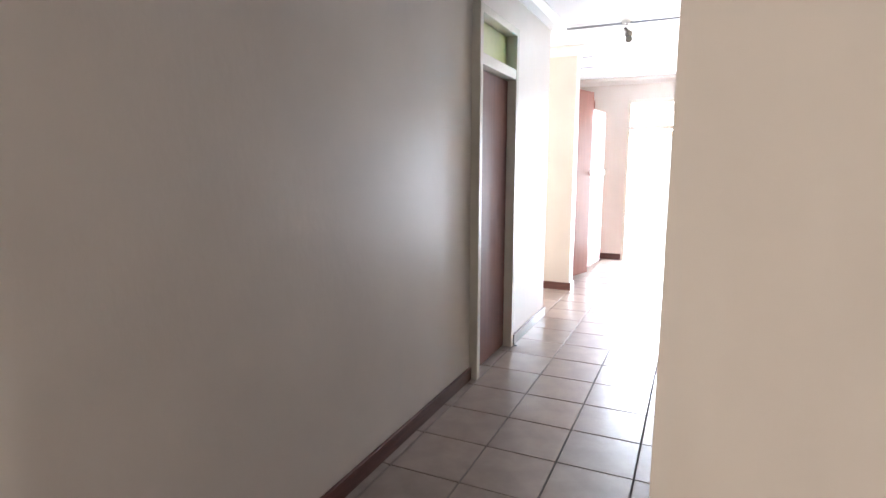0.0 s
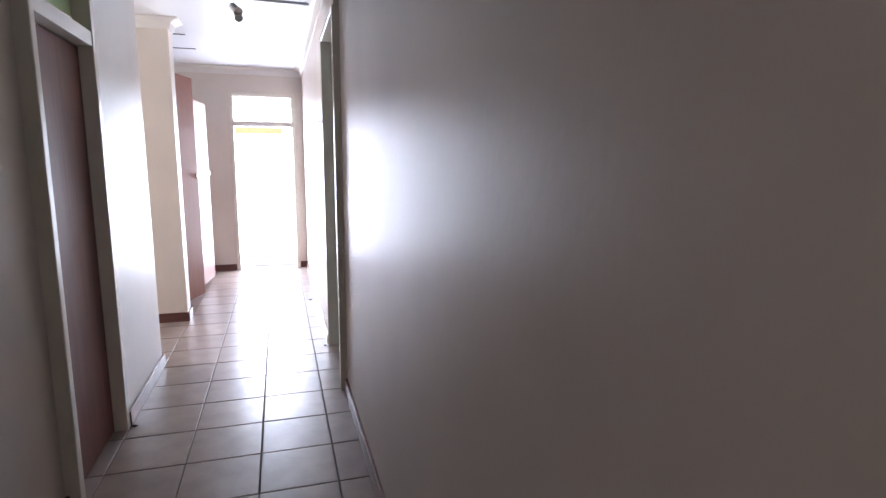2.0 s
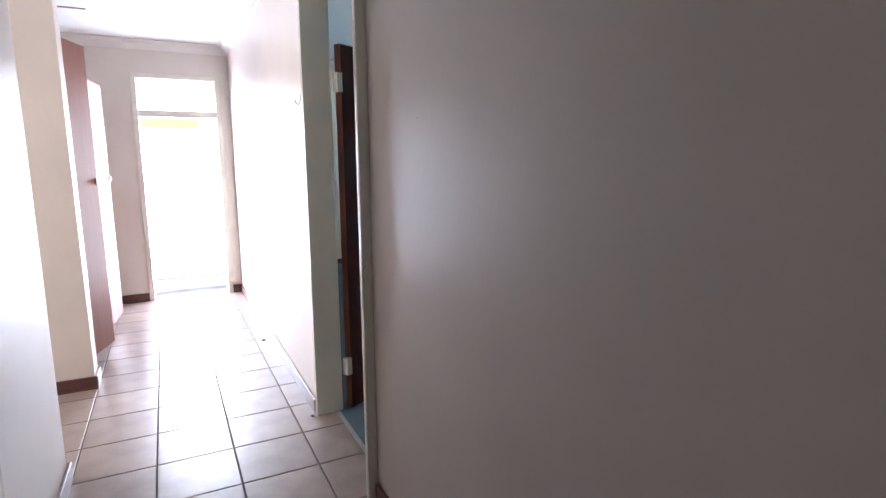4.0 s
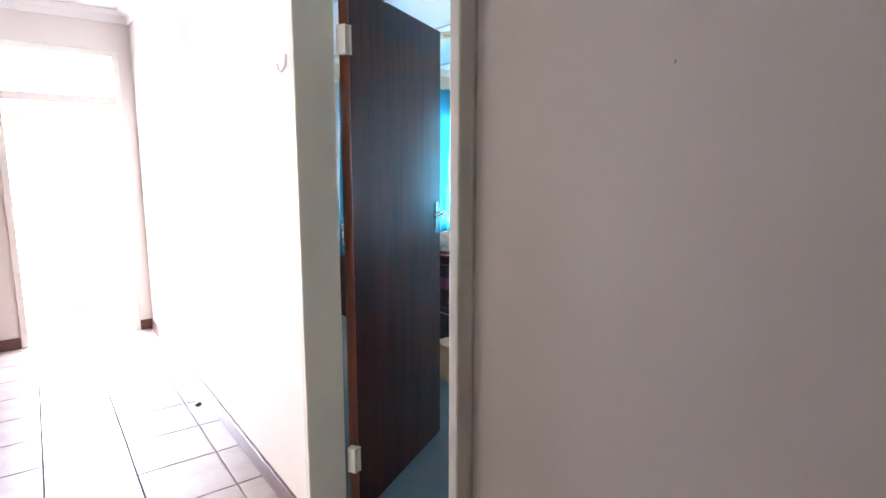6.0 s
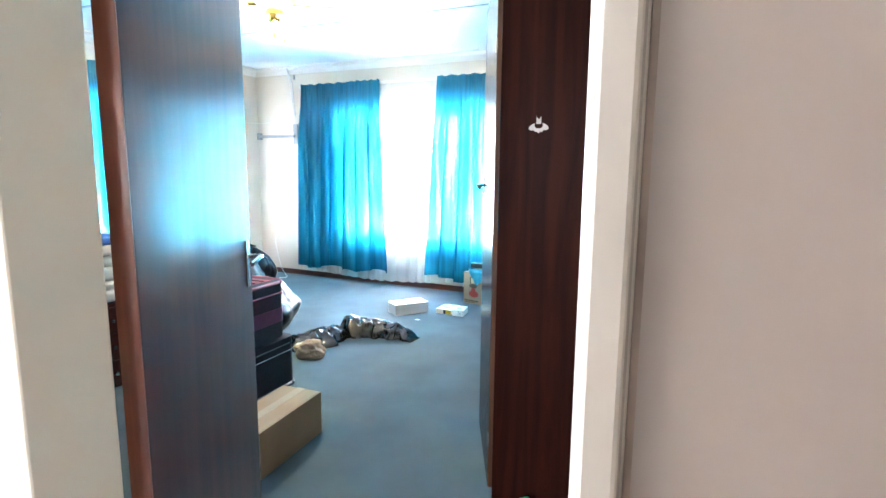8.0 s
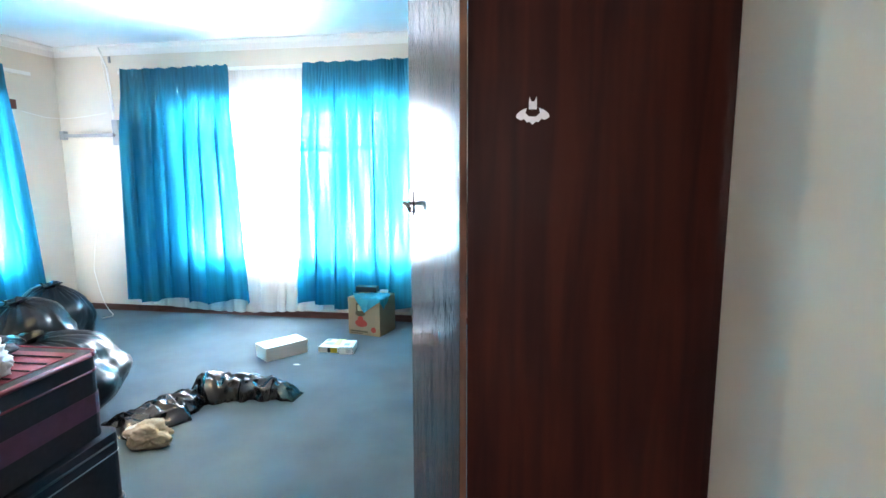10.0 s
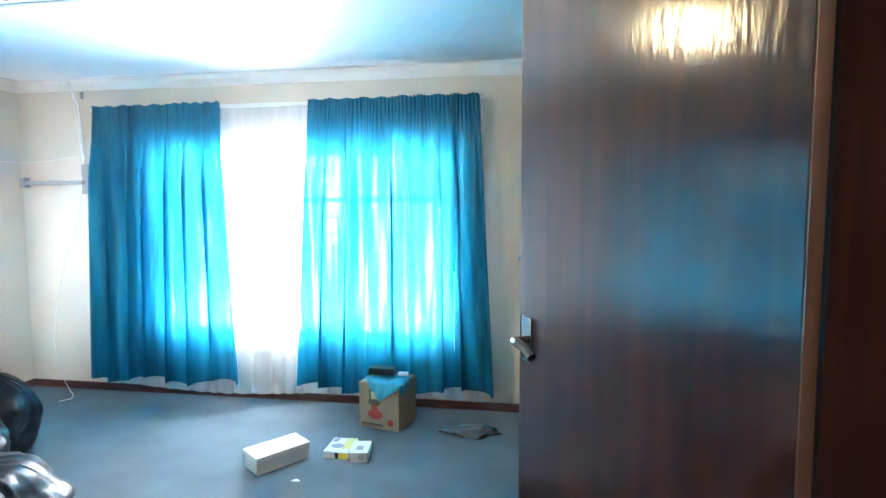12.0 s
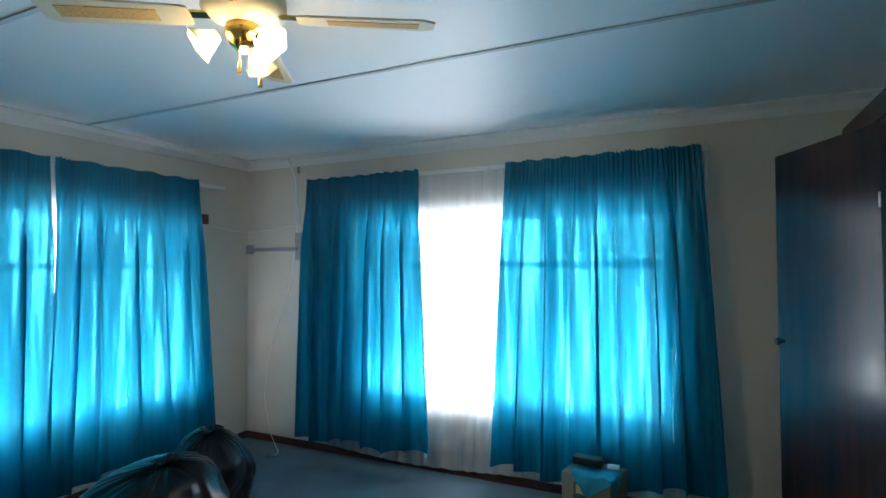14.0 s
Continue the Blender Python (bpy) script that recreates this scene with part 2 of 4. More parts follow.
def tube(points, r, bm=None, n=8):
    """A bent round bar through the points."""
    bm = bm or bmesh.new()
    rings = []
    pts = [Vector(p) for p in points]
    for i, p in enumerate(pts):
        d = (pts[min(i + 1, len(pts) - 1)] - pts[max(i - 1, 0)]).normalized()
        q = d.to_track_quat("Z", "Y")
        rings.append([bm.verts.new(p + q @ Vector((r * math.cos(a), r * math.sin(a), 0))) for a in [2 * math.pi * k / n for k in range(n)]])
    for a, b in zip(rings, rings[1:]):
        for k in range(n):
            bm.faces.new((a[k], a[(k + 1) % n], b[(k + 1) % n], b[k]))
    bm.faces.new(rings[0][::-1])
    bm.faces.new(rings[-1])
    return bm


def lathe(profile, bm=None, n=24, at=(0, 0, 0)):
    bm = bm or bmesh.new()
    at = Vector(at)
    rings = [[bm.verts.new(at + Vector((r * math.cos(2 * math.pi * k / n), r * math.sin(2 * math.pi * k / n), z))) for k in range(n)] for r, z in profile]
    for a, b in zip(rings, rings[1:]):
        for k in range(n):
            bm.faces.new((a[k], a[(k + 1) % n], b[(k + 1) % n], b[k]))
    return bm


def part(name, bm, material, parent=None, label="", smooth=False, m=None):
    bmesh.ops.recalc_face_normals(bm, faces=bm.faces)
    if smooth:
        for f in bm.faces:
            f.smooth = True
    me = bpy.data.meshes.new(name)
    bm.to_mesh(me)
    bm.free()
    me.materials.append(material)
    ob = new(name, me)
    if parent:
        ob.parent = parent
    if m is not None:
        ob.matrix_local = m
    if label:
        ob["label"] = label
    return ob


def thing(name, label, category, m=None, group=""):
    ob = new(name)
    if m is not None:
        ob.matrix_world = m
    return tagged(ob, label, category, group)


def structure(name, bm, material, label):
    return tagged(part(name, bm, material), label, "", "", "structure")


# ---- floors, walls, ceilings ----
WX, NY = -1.19, 7.41            # west face and north end of the passage
T = 0.13                         # wall thickness
DY0, DY1 = 3.07, 4.00           # bedroom doorway, outside of its frame
HEAD = 2.35                      # top of the door frames with fanlights
CZ, BCZ = 2.64, 2.76             # ceilings: passage, bedroom
BX1, BY0, BY1 = 5.45, 3.13, 8.53 # bedroom
EWY0, EWY1, EWZ0, EWZ1 = 4.58, 7.18, 0.53, 2.16
NWX0, NWX1 = 2.55, 4.78

floor = structure("floor", box(-4.2, 2.2, -3.2, NY + 0.2, -0.15, -0.012), M_GROUT, "tiled floor with dark recessed joints")
structure("floor_carpet", box(T - 0.01, BX1 + 0.2, BY0 - 0.2, BY1 + 0.2, -0.011, 0.005), M_CARPET, "worn blue-grey fitted carpet")
structure("ground", box(-60, 60, -60, 60, -0.4, -0.16), M_OUTFLOOR, "pale sunlit paving around the house")

bm = box(0.030, T, -0.8, 3.061, 0, 2.9)
box(0, T, DY1 - 0.02, NY + T, 0, 2.9, bm)
box(0, T, DY0 + 0.02, DY1 - 0.02, HEAD - 0.02, 2.9, bm)
structure("wall_passage_east", bm, M_WALL, "uneven cream gloss-painted passage wall")
structure("wall_return", box(T, 2.2, -0.8, -0.6, 0, 2.9), M_WALL, "cream painted wall round the corner")
D1A, D1B = 2.13, 2.91
bm = box(WX - 0.2, WX - 0.045, -3.2, D1A + 0.02, 0, 2.9)
box(WX - 0.2, WX, D1B - 0.02, 3.85, 0, 2.9, bm)
box(WX - 0.2, WX, D1A + 0.02, D1B - 0.02, HEAD - 0.02, 2.9, bm)
structure("wall_passage_west", bm, M_WALL, "cream gloss-painted passage wall with a doorway")
structure("wall_side_south", box(-4.2, WX - 0.2, 3.65, 3.85, 0, 2.9), M_WALL, "cream painted wall of the side passage")
structure("wall_side_north", box(-4.2, WX, 5.02, 5.2, 0, 2.9), M_WALL, "cream painted wall end beside the cupboards")
bm = box(-4.4, -4.2, 3.65, 4.03, 0, 2.9)
box(-4.4, -4.2, 4.83, 5.2, 0, 2.9, bm)
box(-4.4, -4.2, 4.03, 4.83, 0, 1.0, bm)
box(-4.4, -4.2, 4.03, 4.83, 2.1, 2.9, bm)
structure("wall_far_west", bm, M_WALL, "cream painted end wall of the side passage")
structure("wall_behind_cupboards", box(-2.0, -1.8, 5.2, NY + T, 0, 2.9), M_WALL, "cream painted wall behind the cupboards")
structure("wall_room_behind_door", box(-2.6, -2.4, 1.5, 3.65, 0, 2.9), M_WALL, "cream painted wall of the room behind the door")
FX0, FX1 = -0.925, -0.095
bm = box(-2.0, FX0 + 0.02, NY, NY + T, 0, 2.9)
box(FX1 - 0.02, 0, NY, NY + T, 0, 2.9, bm)
box(FX0 + 0.02, FX1 - 0.02, NY, NY + T, 2.33, 2.9, bm)
structure("wall_passage_north", bm, M_WALL, "cream painted end wall with the outer door")
structure("wall_south", box(-1.5, 2.2, -3.4, -3.2, 0, 2.9), M_WALL, "cream painted wall behind the walk")
# unseen wall; its opening is added only for the hall's fill lamp
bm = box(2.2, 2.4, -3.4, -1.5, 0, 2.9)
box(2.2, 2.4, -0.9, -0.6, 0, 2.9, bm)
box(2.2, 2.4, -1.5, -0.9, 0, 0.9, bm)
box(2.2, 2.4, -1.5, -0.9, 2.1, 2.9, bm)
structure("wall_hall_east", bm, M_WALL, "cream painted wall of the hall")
structure("ceiling_passage", box(-4.4, T, -3.4, NY + T, CZ, CZ + 0.05), M_CEIL, "white painted board ceiling")
structure("ceiling_hall", box(T, 2.4, -3.4, -0.6, CZ, CZ + 0.05), M_CEIL, "white painted board ceiling")

# bedroom walls
structure("wall_bedroom_south", box(T, BX1 + 0.25, BY0 - 0.12, BY0, 0, 2.9), M_BEDWALL, "cream painted bedroom wall")
structure("wall_bedroom_west", box(T - 0.002, T + 0.01, DY1, BY1, 0, 2.9), M_BEDWALL, "cream painted bedroom wall beside the door")


def wall_with_window(name, axis, at, thick, a0, a1, w0, w1, z0, z1, label):
    bm = bmesh.new()
    for p, q, r, s in ((a0, w0, 0, 2.9), (w1, a1, 0, 2.9), (w0, w1, 0, z0), (w0, w1, z1, 2.9)):
        if axis == "x":
            box(at, at + thick, p, q, r, s, bm)
        else:
            box(p, q, at, at + thick, r, s, bm)
    structure(name, bm, M_BEDWALL, label)


wall_with_window("wall_bedroom_east", "x", BX1, 0.22, BY0, BY1 + 0.22, EWY0, EWY1, EWZ0, EWZ1, "cream painted bedroom wall with a wide window")
wall_with_window("wall_bedroom_north", "y", BY1, 0.22, T, BX1, NWX0, NWX1, EWZ0, EWZ1, "cream painted bedroom wall with a window")
bm = box(T, BX1, BY0, BY1, BCZ, BCZ + 0.05)
structure("ceiling_bedroom", bm, M_CEIL, "white painted board ceiling with cover strips")
bm = bmesh.new()
for jx in (1.38, 2.59, 3.80):
    box(jx - 0.012, jx + 0.012, BY0, BY1, BCZ - 0.008, BCZ + 0.002, bm)
bm2 = box(-1.8, -1.14, 5.61, 5.635, CZ - 0.006, CZ + 0.002)
box(-1.8, -1.14, 6.31, 6.335, CZ - 0.006, CZ + 0.002, bm2)
structure("trim_ceiling_hatch", bm2, mat("dark_hatch_gap_paint", (0.16, 0.15, 0.15), 0.7), "dark edges of a ceiling hatch")
structure("trim_ceiling_strips", bm, mat("grey_cover_strip_paint", (0.5, 0.53, 0.56), 0.5), "grey painted cover strips on the ceiling joints")


def cornice(name, path, z, size=0.09, closed=False):
    """A coved moulding run along the foot of a ceiling; path goes with the room on its left."""
    bm = bmesh.new()
    prof = [(0, -size), (0.012, -size), (0.02, -size * 0.72), (size * 0.35, -size * 0.4), (size * 0.72, -0.02), (size, -0.012), (size, 0)]
    n = len(path)
    rings = []
    for i, p in enumerate(path):
        p = Vector((*p, 0))
        a = Vector((*path[(i - 1) % n], 0)) if (closed or i) else None
        b = Vector((*path[(i + 1) % n], 0)) if (closed or i < n - 1) else None
        da = (p - a).normalized() if a is not None else (b - p).normalized()
        db = (b - p).normalized() if b is not None else da
        na, nb = Vector((-da.y, da.x, 0)), Vector((-db.y, db.x, 0))
        mit = (na + nb)
        mit = mit / max(0.2, mit.dot(na))
        rings.append([bm.verts.new(p + mit * u + Vector((0, 0, z + v))) for u, v in prof])
    for i in range(n if closed else n - 1):
        r, s = rings[i], rings[(i + 1) % n]
        for k in range(len(prof) - 1):
            bm.faces.new((r[k], s[k], s[k + 1], r[k + 1]))
    ob = structure(name, bm, M_CORNICE, "white coved plaster cornice")
    return ob


cornice("trim_cornice_passage", [(0.030, -0.8), (0.030, DY0), (0, DY0), (0, NY), (-1.8, NY), (-1.8, 5.2)], CZ)
cornice("trim_cornice_pier", [(WX, 5.2), (WX, 5.02), (-4.2, 5.02), (-4.2, 3.85), (WX, 3.85), (WX, D1A), (WX - 0.045, D1A), (WX - 0.045, -3.2)], CZ)
cornice("trim_cornice_bedroom", [(T + 0.01, BY0), (BX1, BY0), (BX1, BY1), (T + 0.01, BY1)], BCZ, closed=True)


def skirting(name, p, q, side, h=0.085, t=0.018):
    """Skirting board from p to q, standing out to the given side (+1: left of the way)."""
    d = Vector((q[0] - p[0], q[1] - p[1], 0))
    ln = d.length
    bm = box(0, ln, 0, t, 0, h, bevel=0.004)
    if side < 0:
        bmesh.ops.scale(bm, vec=(1, -1, 1), verts=bm.verts)
    ob = part(name, bm, M_SKIRT)
    ob.matrix_world = pose(p[0], p[1], 0, 0, 0, math.degrees(math.atan2(d.y, d.x)))
    return tagged(ob, "dark brown painted skirting board", "", "", "structure")


skirting("baseboard", (0.030, -0.8), (0.030, 3.055), 1)
skirting("baseboard", (0, DY1 + 0.0), (0, NY), 1)
skirting("baseboard", (WX - 0.045, -3.2), (WX - 0.045, D1A), -1)
skirting("baseboard", (WX, D1B), (WX, 3.85 + 0.018), -1)
skirting("baseboard", (-4.2, 5.02), (WX + 0.018, 5.02), -1)
skirting("baseboard", (WX, 5.02), (WX, 5.2), -1)
skirting("baseboard", (-1.8, NY), (FX0, NY), -1)
skirting("baseboard", (FX1, NY), (-0.018, NY), -1)
skirting("baseboard", (BX1, BY0), (BX1, BY1), 1, 0.07)
skirting("baseboard", (T + 0.01, BY1), (BX1 - 0.018, BY1), -1, 0.07)


# ---- doors ----
def door_frame(parent_name, label, axis, at, a0, a1, thick, top, bar, proud=0.012, w=0.05, side=1):
    """A pressed steel frame with a fanlight bar, lining a doorway through the wall."""
    ob = tagged(new(parent_name), label, "", "", "structure")

    def bx(u0, u1, z0, z1, d0, d1):
        return box(d0, d1, u0, u1, z0, z1, bevel=0.005) if axis == "x" else box(u0, u1, d0, d1, z0, z1, bevel=0.005)
    lo, hi = min(at, at + thick) - proud, max(at, at + thick) + proud
    part("jamb", bx(a0, a0 + w, 0, top, lo, hi), M_FRAME, ob)
    part("jamb", bx(a1 - w, a1, 0, top, lo, hi), M_FRAME, ob)
    part("frame_head", bx(a0 + w, a1 - w, top - w, top, lo, hi), M_FRAME, ob)
    part("fanlight_bar", bx(a0 + w, a1 - w, bar, bar + 0.07, lo + 0.004, hi - 0.004), M_FRAME, ob)
    return ob


F1 = door_frame("door_1", "reddish-brown closed door in a cream steel frame with a green fanlight", "x", WX, D1A, D1B, -0.2, HEAD, 2.0)
part("leaf", box(WX - 0.095, WX - 0.055, D1A + 0.052, D1B - 0.052, 0.008, 1.995, bevel=0.003), M_DOOR_RED, F1)
part("fanlight_pane", box(WX - 0.075, WX - 0.069, D1A + 0.052, D1B - 0.052, 2.072, HEAD - 0.052), M_GREENGLASS, F1)
F2 = door_frame("door_2", "cream steel frame of the bedroom doorway", "x", 0, DY0, DY1, T, HEAD, 2.075, w=0.035)
bpy.data.objects.remove(F2.children[0])
b = box(0.017, T + 0.012, 3.068, 3.117, 0, HEAD, bevel=0.007)
part("joint", box(0.0285, T, 3.061, 3.0675, 0, HEAD), mat("brown_joint_filler", (0.55, 0.46, 0.38), 0.8, var=0.25, scale=12), F2, "brown joint between frame and wall")
part("jamb", b, M_FRAME, F2)
part("threshold", box(T - 0.03, T - 0.01, 3.118, DY1 - 0.035, -0.011, 0.008, bevel=0.001), M_GREY, F2, "worn metal threshold strip")
F3 = door_frame("door_3", "white frame of the outer doorway with a clear fanlight", "y", NY, FX0, FX1, T, 2.33, 1.90)
part("fanlight_pane", box(FX0 + 0.052, FX1 - 0.052, NY + 0.09, NY + 0.094, 1.972, 2.278), M_GLASS, F3)

# bedroom door leaf, hinged on the far jamb and standing open
leaf = thing("bedroom_door", "dark varnished flush wooden door with worn chrome lever, standing open", "door", pose(0.196, 3.958, 0, 0, 0, 29.4))
part("leaf", box(0.0, 0.80, 0.001, 0.041, 0.01, 2.06, bevel=0.002), M_DOOR, leaf)
part("hinge_edge", box(-0.0035, 0.0, 0.001, 0.041, 0.01, 2.06), M_EDGE, leaf, "red-brown unvarnished door edge")
for hz in (0.27, 1.86):
    b = box(-0.034, -0.004, -0.004, 0.03, hz - 0.05, hz + 0.05)
    cyl((-0.006, -0.006, hz - 0.05), (-0.006, -0.006, hz + 0.05), 0.006, b)
    part("hinge", b, M_FRAME, leaf, "paint-covered steel hinge")
b = box(0.735, 0.765, -0.004, 0.001, 1.09, 1.245, bevel=0.0015)
cyl((0.75, -0.004, 1.19), (0.75, -0.045, 1.19), 0.008, b)
tube([(0.75, -0.045, 1.19), (0.71, -0.048, 1.192), (0.66, -0.045, 1.186), (0.64, -0.042, 1.182)], 0.008, b)
part("lever_handle", b, M_STEEL, leaf, "worn chrome lever handle on a long plate", smooth=False)
b = box(0.735, 0.765, 0.041, 0.046, 1.09, 1.245, bevel=0.0015)
tube([(0.75, 0.044, 1.19), (0.75, 0.088, 1.19), (0.70, 0.09, 1.192), (0.64, 0.085, 1.184)], 0.008, b)
part("lever_handle", b, M_STEEL, leaf, "worn chrome lever handle on a long plate")
part("latch_plate", box(0.80, 0.8025, 0.010, 0.032, 1.05, 1.2), M_STEEL, leaf)


# ---- wardrobe along the bedroom's south wall ----
WZ = 2.26
ward = thing("wardrobe", "dark varnished built-in wardrobe with two doors ajar", "wardrobe", pose(0, 0, 0))
WF = 3.768
part("back_panel", box(1.658, 4.50, BY0 + 0.002, BY0 + 0.02, 0.06, WZ - 0.02), M_WARD, ward)
for wx in (1.658, 2.325, 3.10, 3.88, 4.48):
    part("upright_panel", box(wx, wx + 0.02, BY0 + 0.02, WF - 0.022, 0.0, WZ), M_WARDSIDE if wx < 2 else M_WARD, ward)
part("top_panel", box(1.658, 4.50, BY0 + 0.02, WF - 0.022, WZ, WZ + 0.02), M_WARD, ward)
part("bottom_panel", box(1.67, 4.48, BY0 + 0.02, WF - 0.06, 0.06, 0.08), M_WARD, ward)
part("top_rail", box(1.70, 4.50, WF - 0.022, WF - 0.002, WZ + 0.004, WZ + 0.10, bevel=0.002), M_WARD, ward)
part("plinth", box(1.67, 4.48, WF - 0.06, WF - 0.045, 0, 0.06), M_WARD, ward)


def ward_door(hx, hy, w, ang, flip, knob="knob", up=0.0):
    d = part("wardrobe_door", box(0, w, 0, 0.02, 0.07, WZ - 0.005, bevel=0.002) if not flip else box(-w, 0, 0, 0.02, 0.07, WZ - 0.005, bevel=0.002), M_WARD, ward)
    d.matrix_local = pose(hx, hy, 0, 0, 0, ang)
    s = -1 if flip else 1
    part("door_edging", box(s * w - 0.0008, s * w + 0.0012, 0.001, 0.019, 0.072, WZ - 0.007), M_WARDEDGE, d, "worn lighter door edging")
    part("door_edging", box(-0.0012, 0.0008, 0.001, 0.019, 0.072, WZ - 0.007), M_WARDEDGE, d, "worn lighter door edging")
    kx = s * (w - 0.045)
    b = cyl((kx, 0.02, 1.34), (kx, 0.05, 1.34), 0.008)
    if knob == "knob":
        cyl((kx, 0.045, 1.34), (kx, 0.06, 1.34), 0.02, b, r2=0.014)
        part("handle", b, M_DULL, d, "tarnished round knob")
    else:
        tube([(kx, 0.05, 1.34), (kx - s * 0.02, 0.053, 1.341), (kx - s * 0.05, 0.048, 1.335), (kx - s * 0.07, 0.045, 1.325)], 0.009, b)
        h = part("handle", b, M_DULL, d, "tarnished lever handle", m=pose(0, 0, up))
        b = box(kx - 0.016, kx + 0.026, 0.0205, 0.0245, 1.295, 1.385, bevel=0.0015)
        part("key_plate", b, M_STEEL, h, "worn chrome plate")
        b = cyl((kx + 0.005, 0.0245, 1.31), (kx + 0.005, 0.035, 1.31), 0.004, n=8)
        part("keyhole_boss", b, M_DULL, h)
    for hz in (0.3, WZ - 0.3):
        part("hinge", cyl((0, 0.022, hz - 0.03), (0, 0.022, hz + 0.03), 0.005, n=8), M_STEEL, d)


ward_door(1.664, 3.748, 0.635, 24.0, False, "lever", 0.05)
ward_door(2.336, WF - 0.02, 0.755, 0.0, False, "lever")
ward_door(3.893, WF - 0.02, 0.788, 0.0, True)
ward_door(3.897, WF - 0.02, 0.69, 23.5, False)

# end of the wardrobe: pale winged decal on the wardrobe's end panel, a plain shape
b = bmesh.new()
wing = [(0.0, -0.034), (0.010, -0.026), (0.018, -0.028), (0.026, -0.018), (0.036, -0.022), (0.050, -0.014), (0.047, -0.004), (0.034, 0.006), (0.018, 0.012), (0.022, -0.002), (0.010, -0.012)]
b.faces.new([b.verts.new((1.6565, 3.588 - 0.8 * u, 1.645 + 0.85 * v)) for u, v in wing + [(-u, v) for u, v in wing[:0:-1]]])
crest = [(-0.012, 0.008), (0.012, 0.008), (0.012, 0.028), (0.010, 0.044), (0.005, 0.030), (-0.005, 0.030), (-0.010, 0.044), (-0.012, 0.028)]
b.faces.new([b.verts.new((1.6565, 3.588 - 0.8 * u, 1.645 + 0.85 * v)) for u, v in crest])
d = part("decal", b, M_STICKER, ward, "pale silver winged vinyl decal")


# ---- curtains ----
def curtain(name, label, axis, at, a0, a1, b0, b1, z0, z1, folds, depth, material, seed, group, hem=0.03, lean=0.0, side=0.03):
    """A gathered curtain hanging from a0..a1 at its top to b0..b1 at its foot, with a finely pleated heading tape."""
    rnd = random.Random(seed)
    ob = thing(name, label, "curtain", group=group)
    # fold edges at uneven spacing
    cuts = [0.0]
    for k in range(folds):
        cuts.append(cuts[-1] + rnd.uniform(0.55, 1.5))
    cuts = [c / cuts[-1] for c in cuts]
    amp = [rnd.uniform(0.55, 1.25) for k in range(folds)]
    nu = folds * 22
    levels = [0, 0.006, 0.014, 0.024, 0.034, 0.044, 0.06, 0.08, 0.11] + [0.15 + 0.85 * k / 22 for k in range(23)]
    ph = [rnd.uniform(0, 6.28) for _ in range(5)]
    tapes = int(abs(a1 - a0) / 0.028)
    bm = bmesh.new()
    rows = []
    for s in levels:
        z = z1 + (z0 - z1) * s
        row = []
        for i in range(nu + 1):
            u = i / nu
            drift = 0.018 * math.sin(s * 2.6 + ph[3] + u * 4) * s
            uu = min(0.9999, max(0.0, u + drift))
            k = max(j for j in range(folds) if cuts[j] <= uu)
            f = (uu - cuts[k]) / (cuts[k + 1] - cuts[k])
            a = (a0 + (a1 - a0) * u) * (1 - s) + (b0 + (b1 - b0) * u) * s
            grow = min(1.0, max(0.0, (s - 0.03) / 0.25))
            w = amp[k] * math.cos(2 * math.pi * f)
            w2 = 0.35 * math.sin(2 * math.pi * f * 2 + ph[1]) * (1 - s * 0.6)
            w3 = 0.12 * math.sin(u * folds * 23 + ph[2]) * max(0, 1 - s * 2.2)
            tape = (0.26 + 0.12 * math.sin(u * 13 + ph[0])) * math.sin(2 * math.pi * tapes * u + ph[4] + 1.4 * math.sin(u * 17)) * (1.0 if s < 0.036 else max(0, 1 - (s - 0.036) * 9))
            d = depth * (grow * (w + w2) * (0.75 + 0.35 * s) + w3 * grow + tape)
            ends = min(1, 12 * u, 12 * (1 - u))
            a += 1.15 * side * amp[k] * math.sin(2 * math.pi * f + 0.3 * math.sin(s * 3 + ph[1])) * grow * ends
            zz = z + (hem * math.sin(u * 7 + ph[3]) + hem * 0.35 * w) * s + (0.006 * math.sin(u * 31 + ph[0]) + 0.004 * math.sin(2 * math.pi * tapes * u)) * (1 - s)
            o = at - lean * s
            row.append(bm.verts.new((o - d, a, zz) if axis == "x" else (a, o - d, zz)))
        rows.append(row)
    for r, q in zip(rows, rows[1:]):
        for i in range(nu):
            bm.faces.new((r[i], r[i + 1], q[i + 1], q[i]))
    part("cloth", bm, material, ob, smooth=True)
    return ob


G1 = "teal curtains"
curtain("curtain", "teal gathered curtain hanging straight beside the bracket", "x", BX1 - 0.16, 7.64, 6.94, 7.66, 6.96, 0.19, 2.50, 4, 0.065, M_TEAL, 3, G1, lean=0.06)
curtain("curtain", "teal gathered curtain pulled aside at the open gap", "x", BX1 - 0.155, 6.96, 6.49, 7.0, 6.34, 0.19, 2.505, 3, 0.065, M_TEAL, 23, G1, lean=0.06)
curtain("curtain", "teal gathered curtain in two overlapping widths beside the box", "x", BX1 - 0.16, 5.73, 5.05, 5.82, 5.02, 0.19, 2.50, 4, 0.07, M_TEAL, 5, G1, lean=0.06)
curtain("curtain", "teal gathered curtain hanging near the wardrobe", "x", BX1 - 0.14, 5.06, 4.375, 5.06, 4.25, 0.20, 2.51, 4, 0.07, M_TEAL, 8, G1, lean=0.05)
curtain("sheer_curtain", "white sheer net curtain under the teal ones", "x", BX1 - 0.075, 7.70, 4.34, 7.72, 4.34, 0.09, 2.49, 22, 0.02, M_SHEER, 11, "net curtains", hem=0.035, side=0.012)
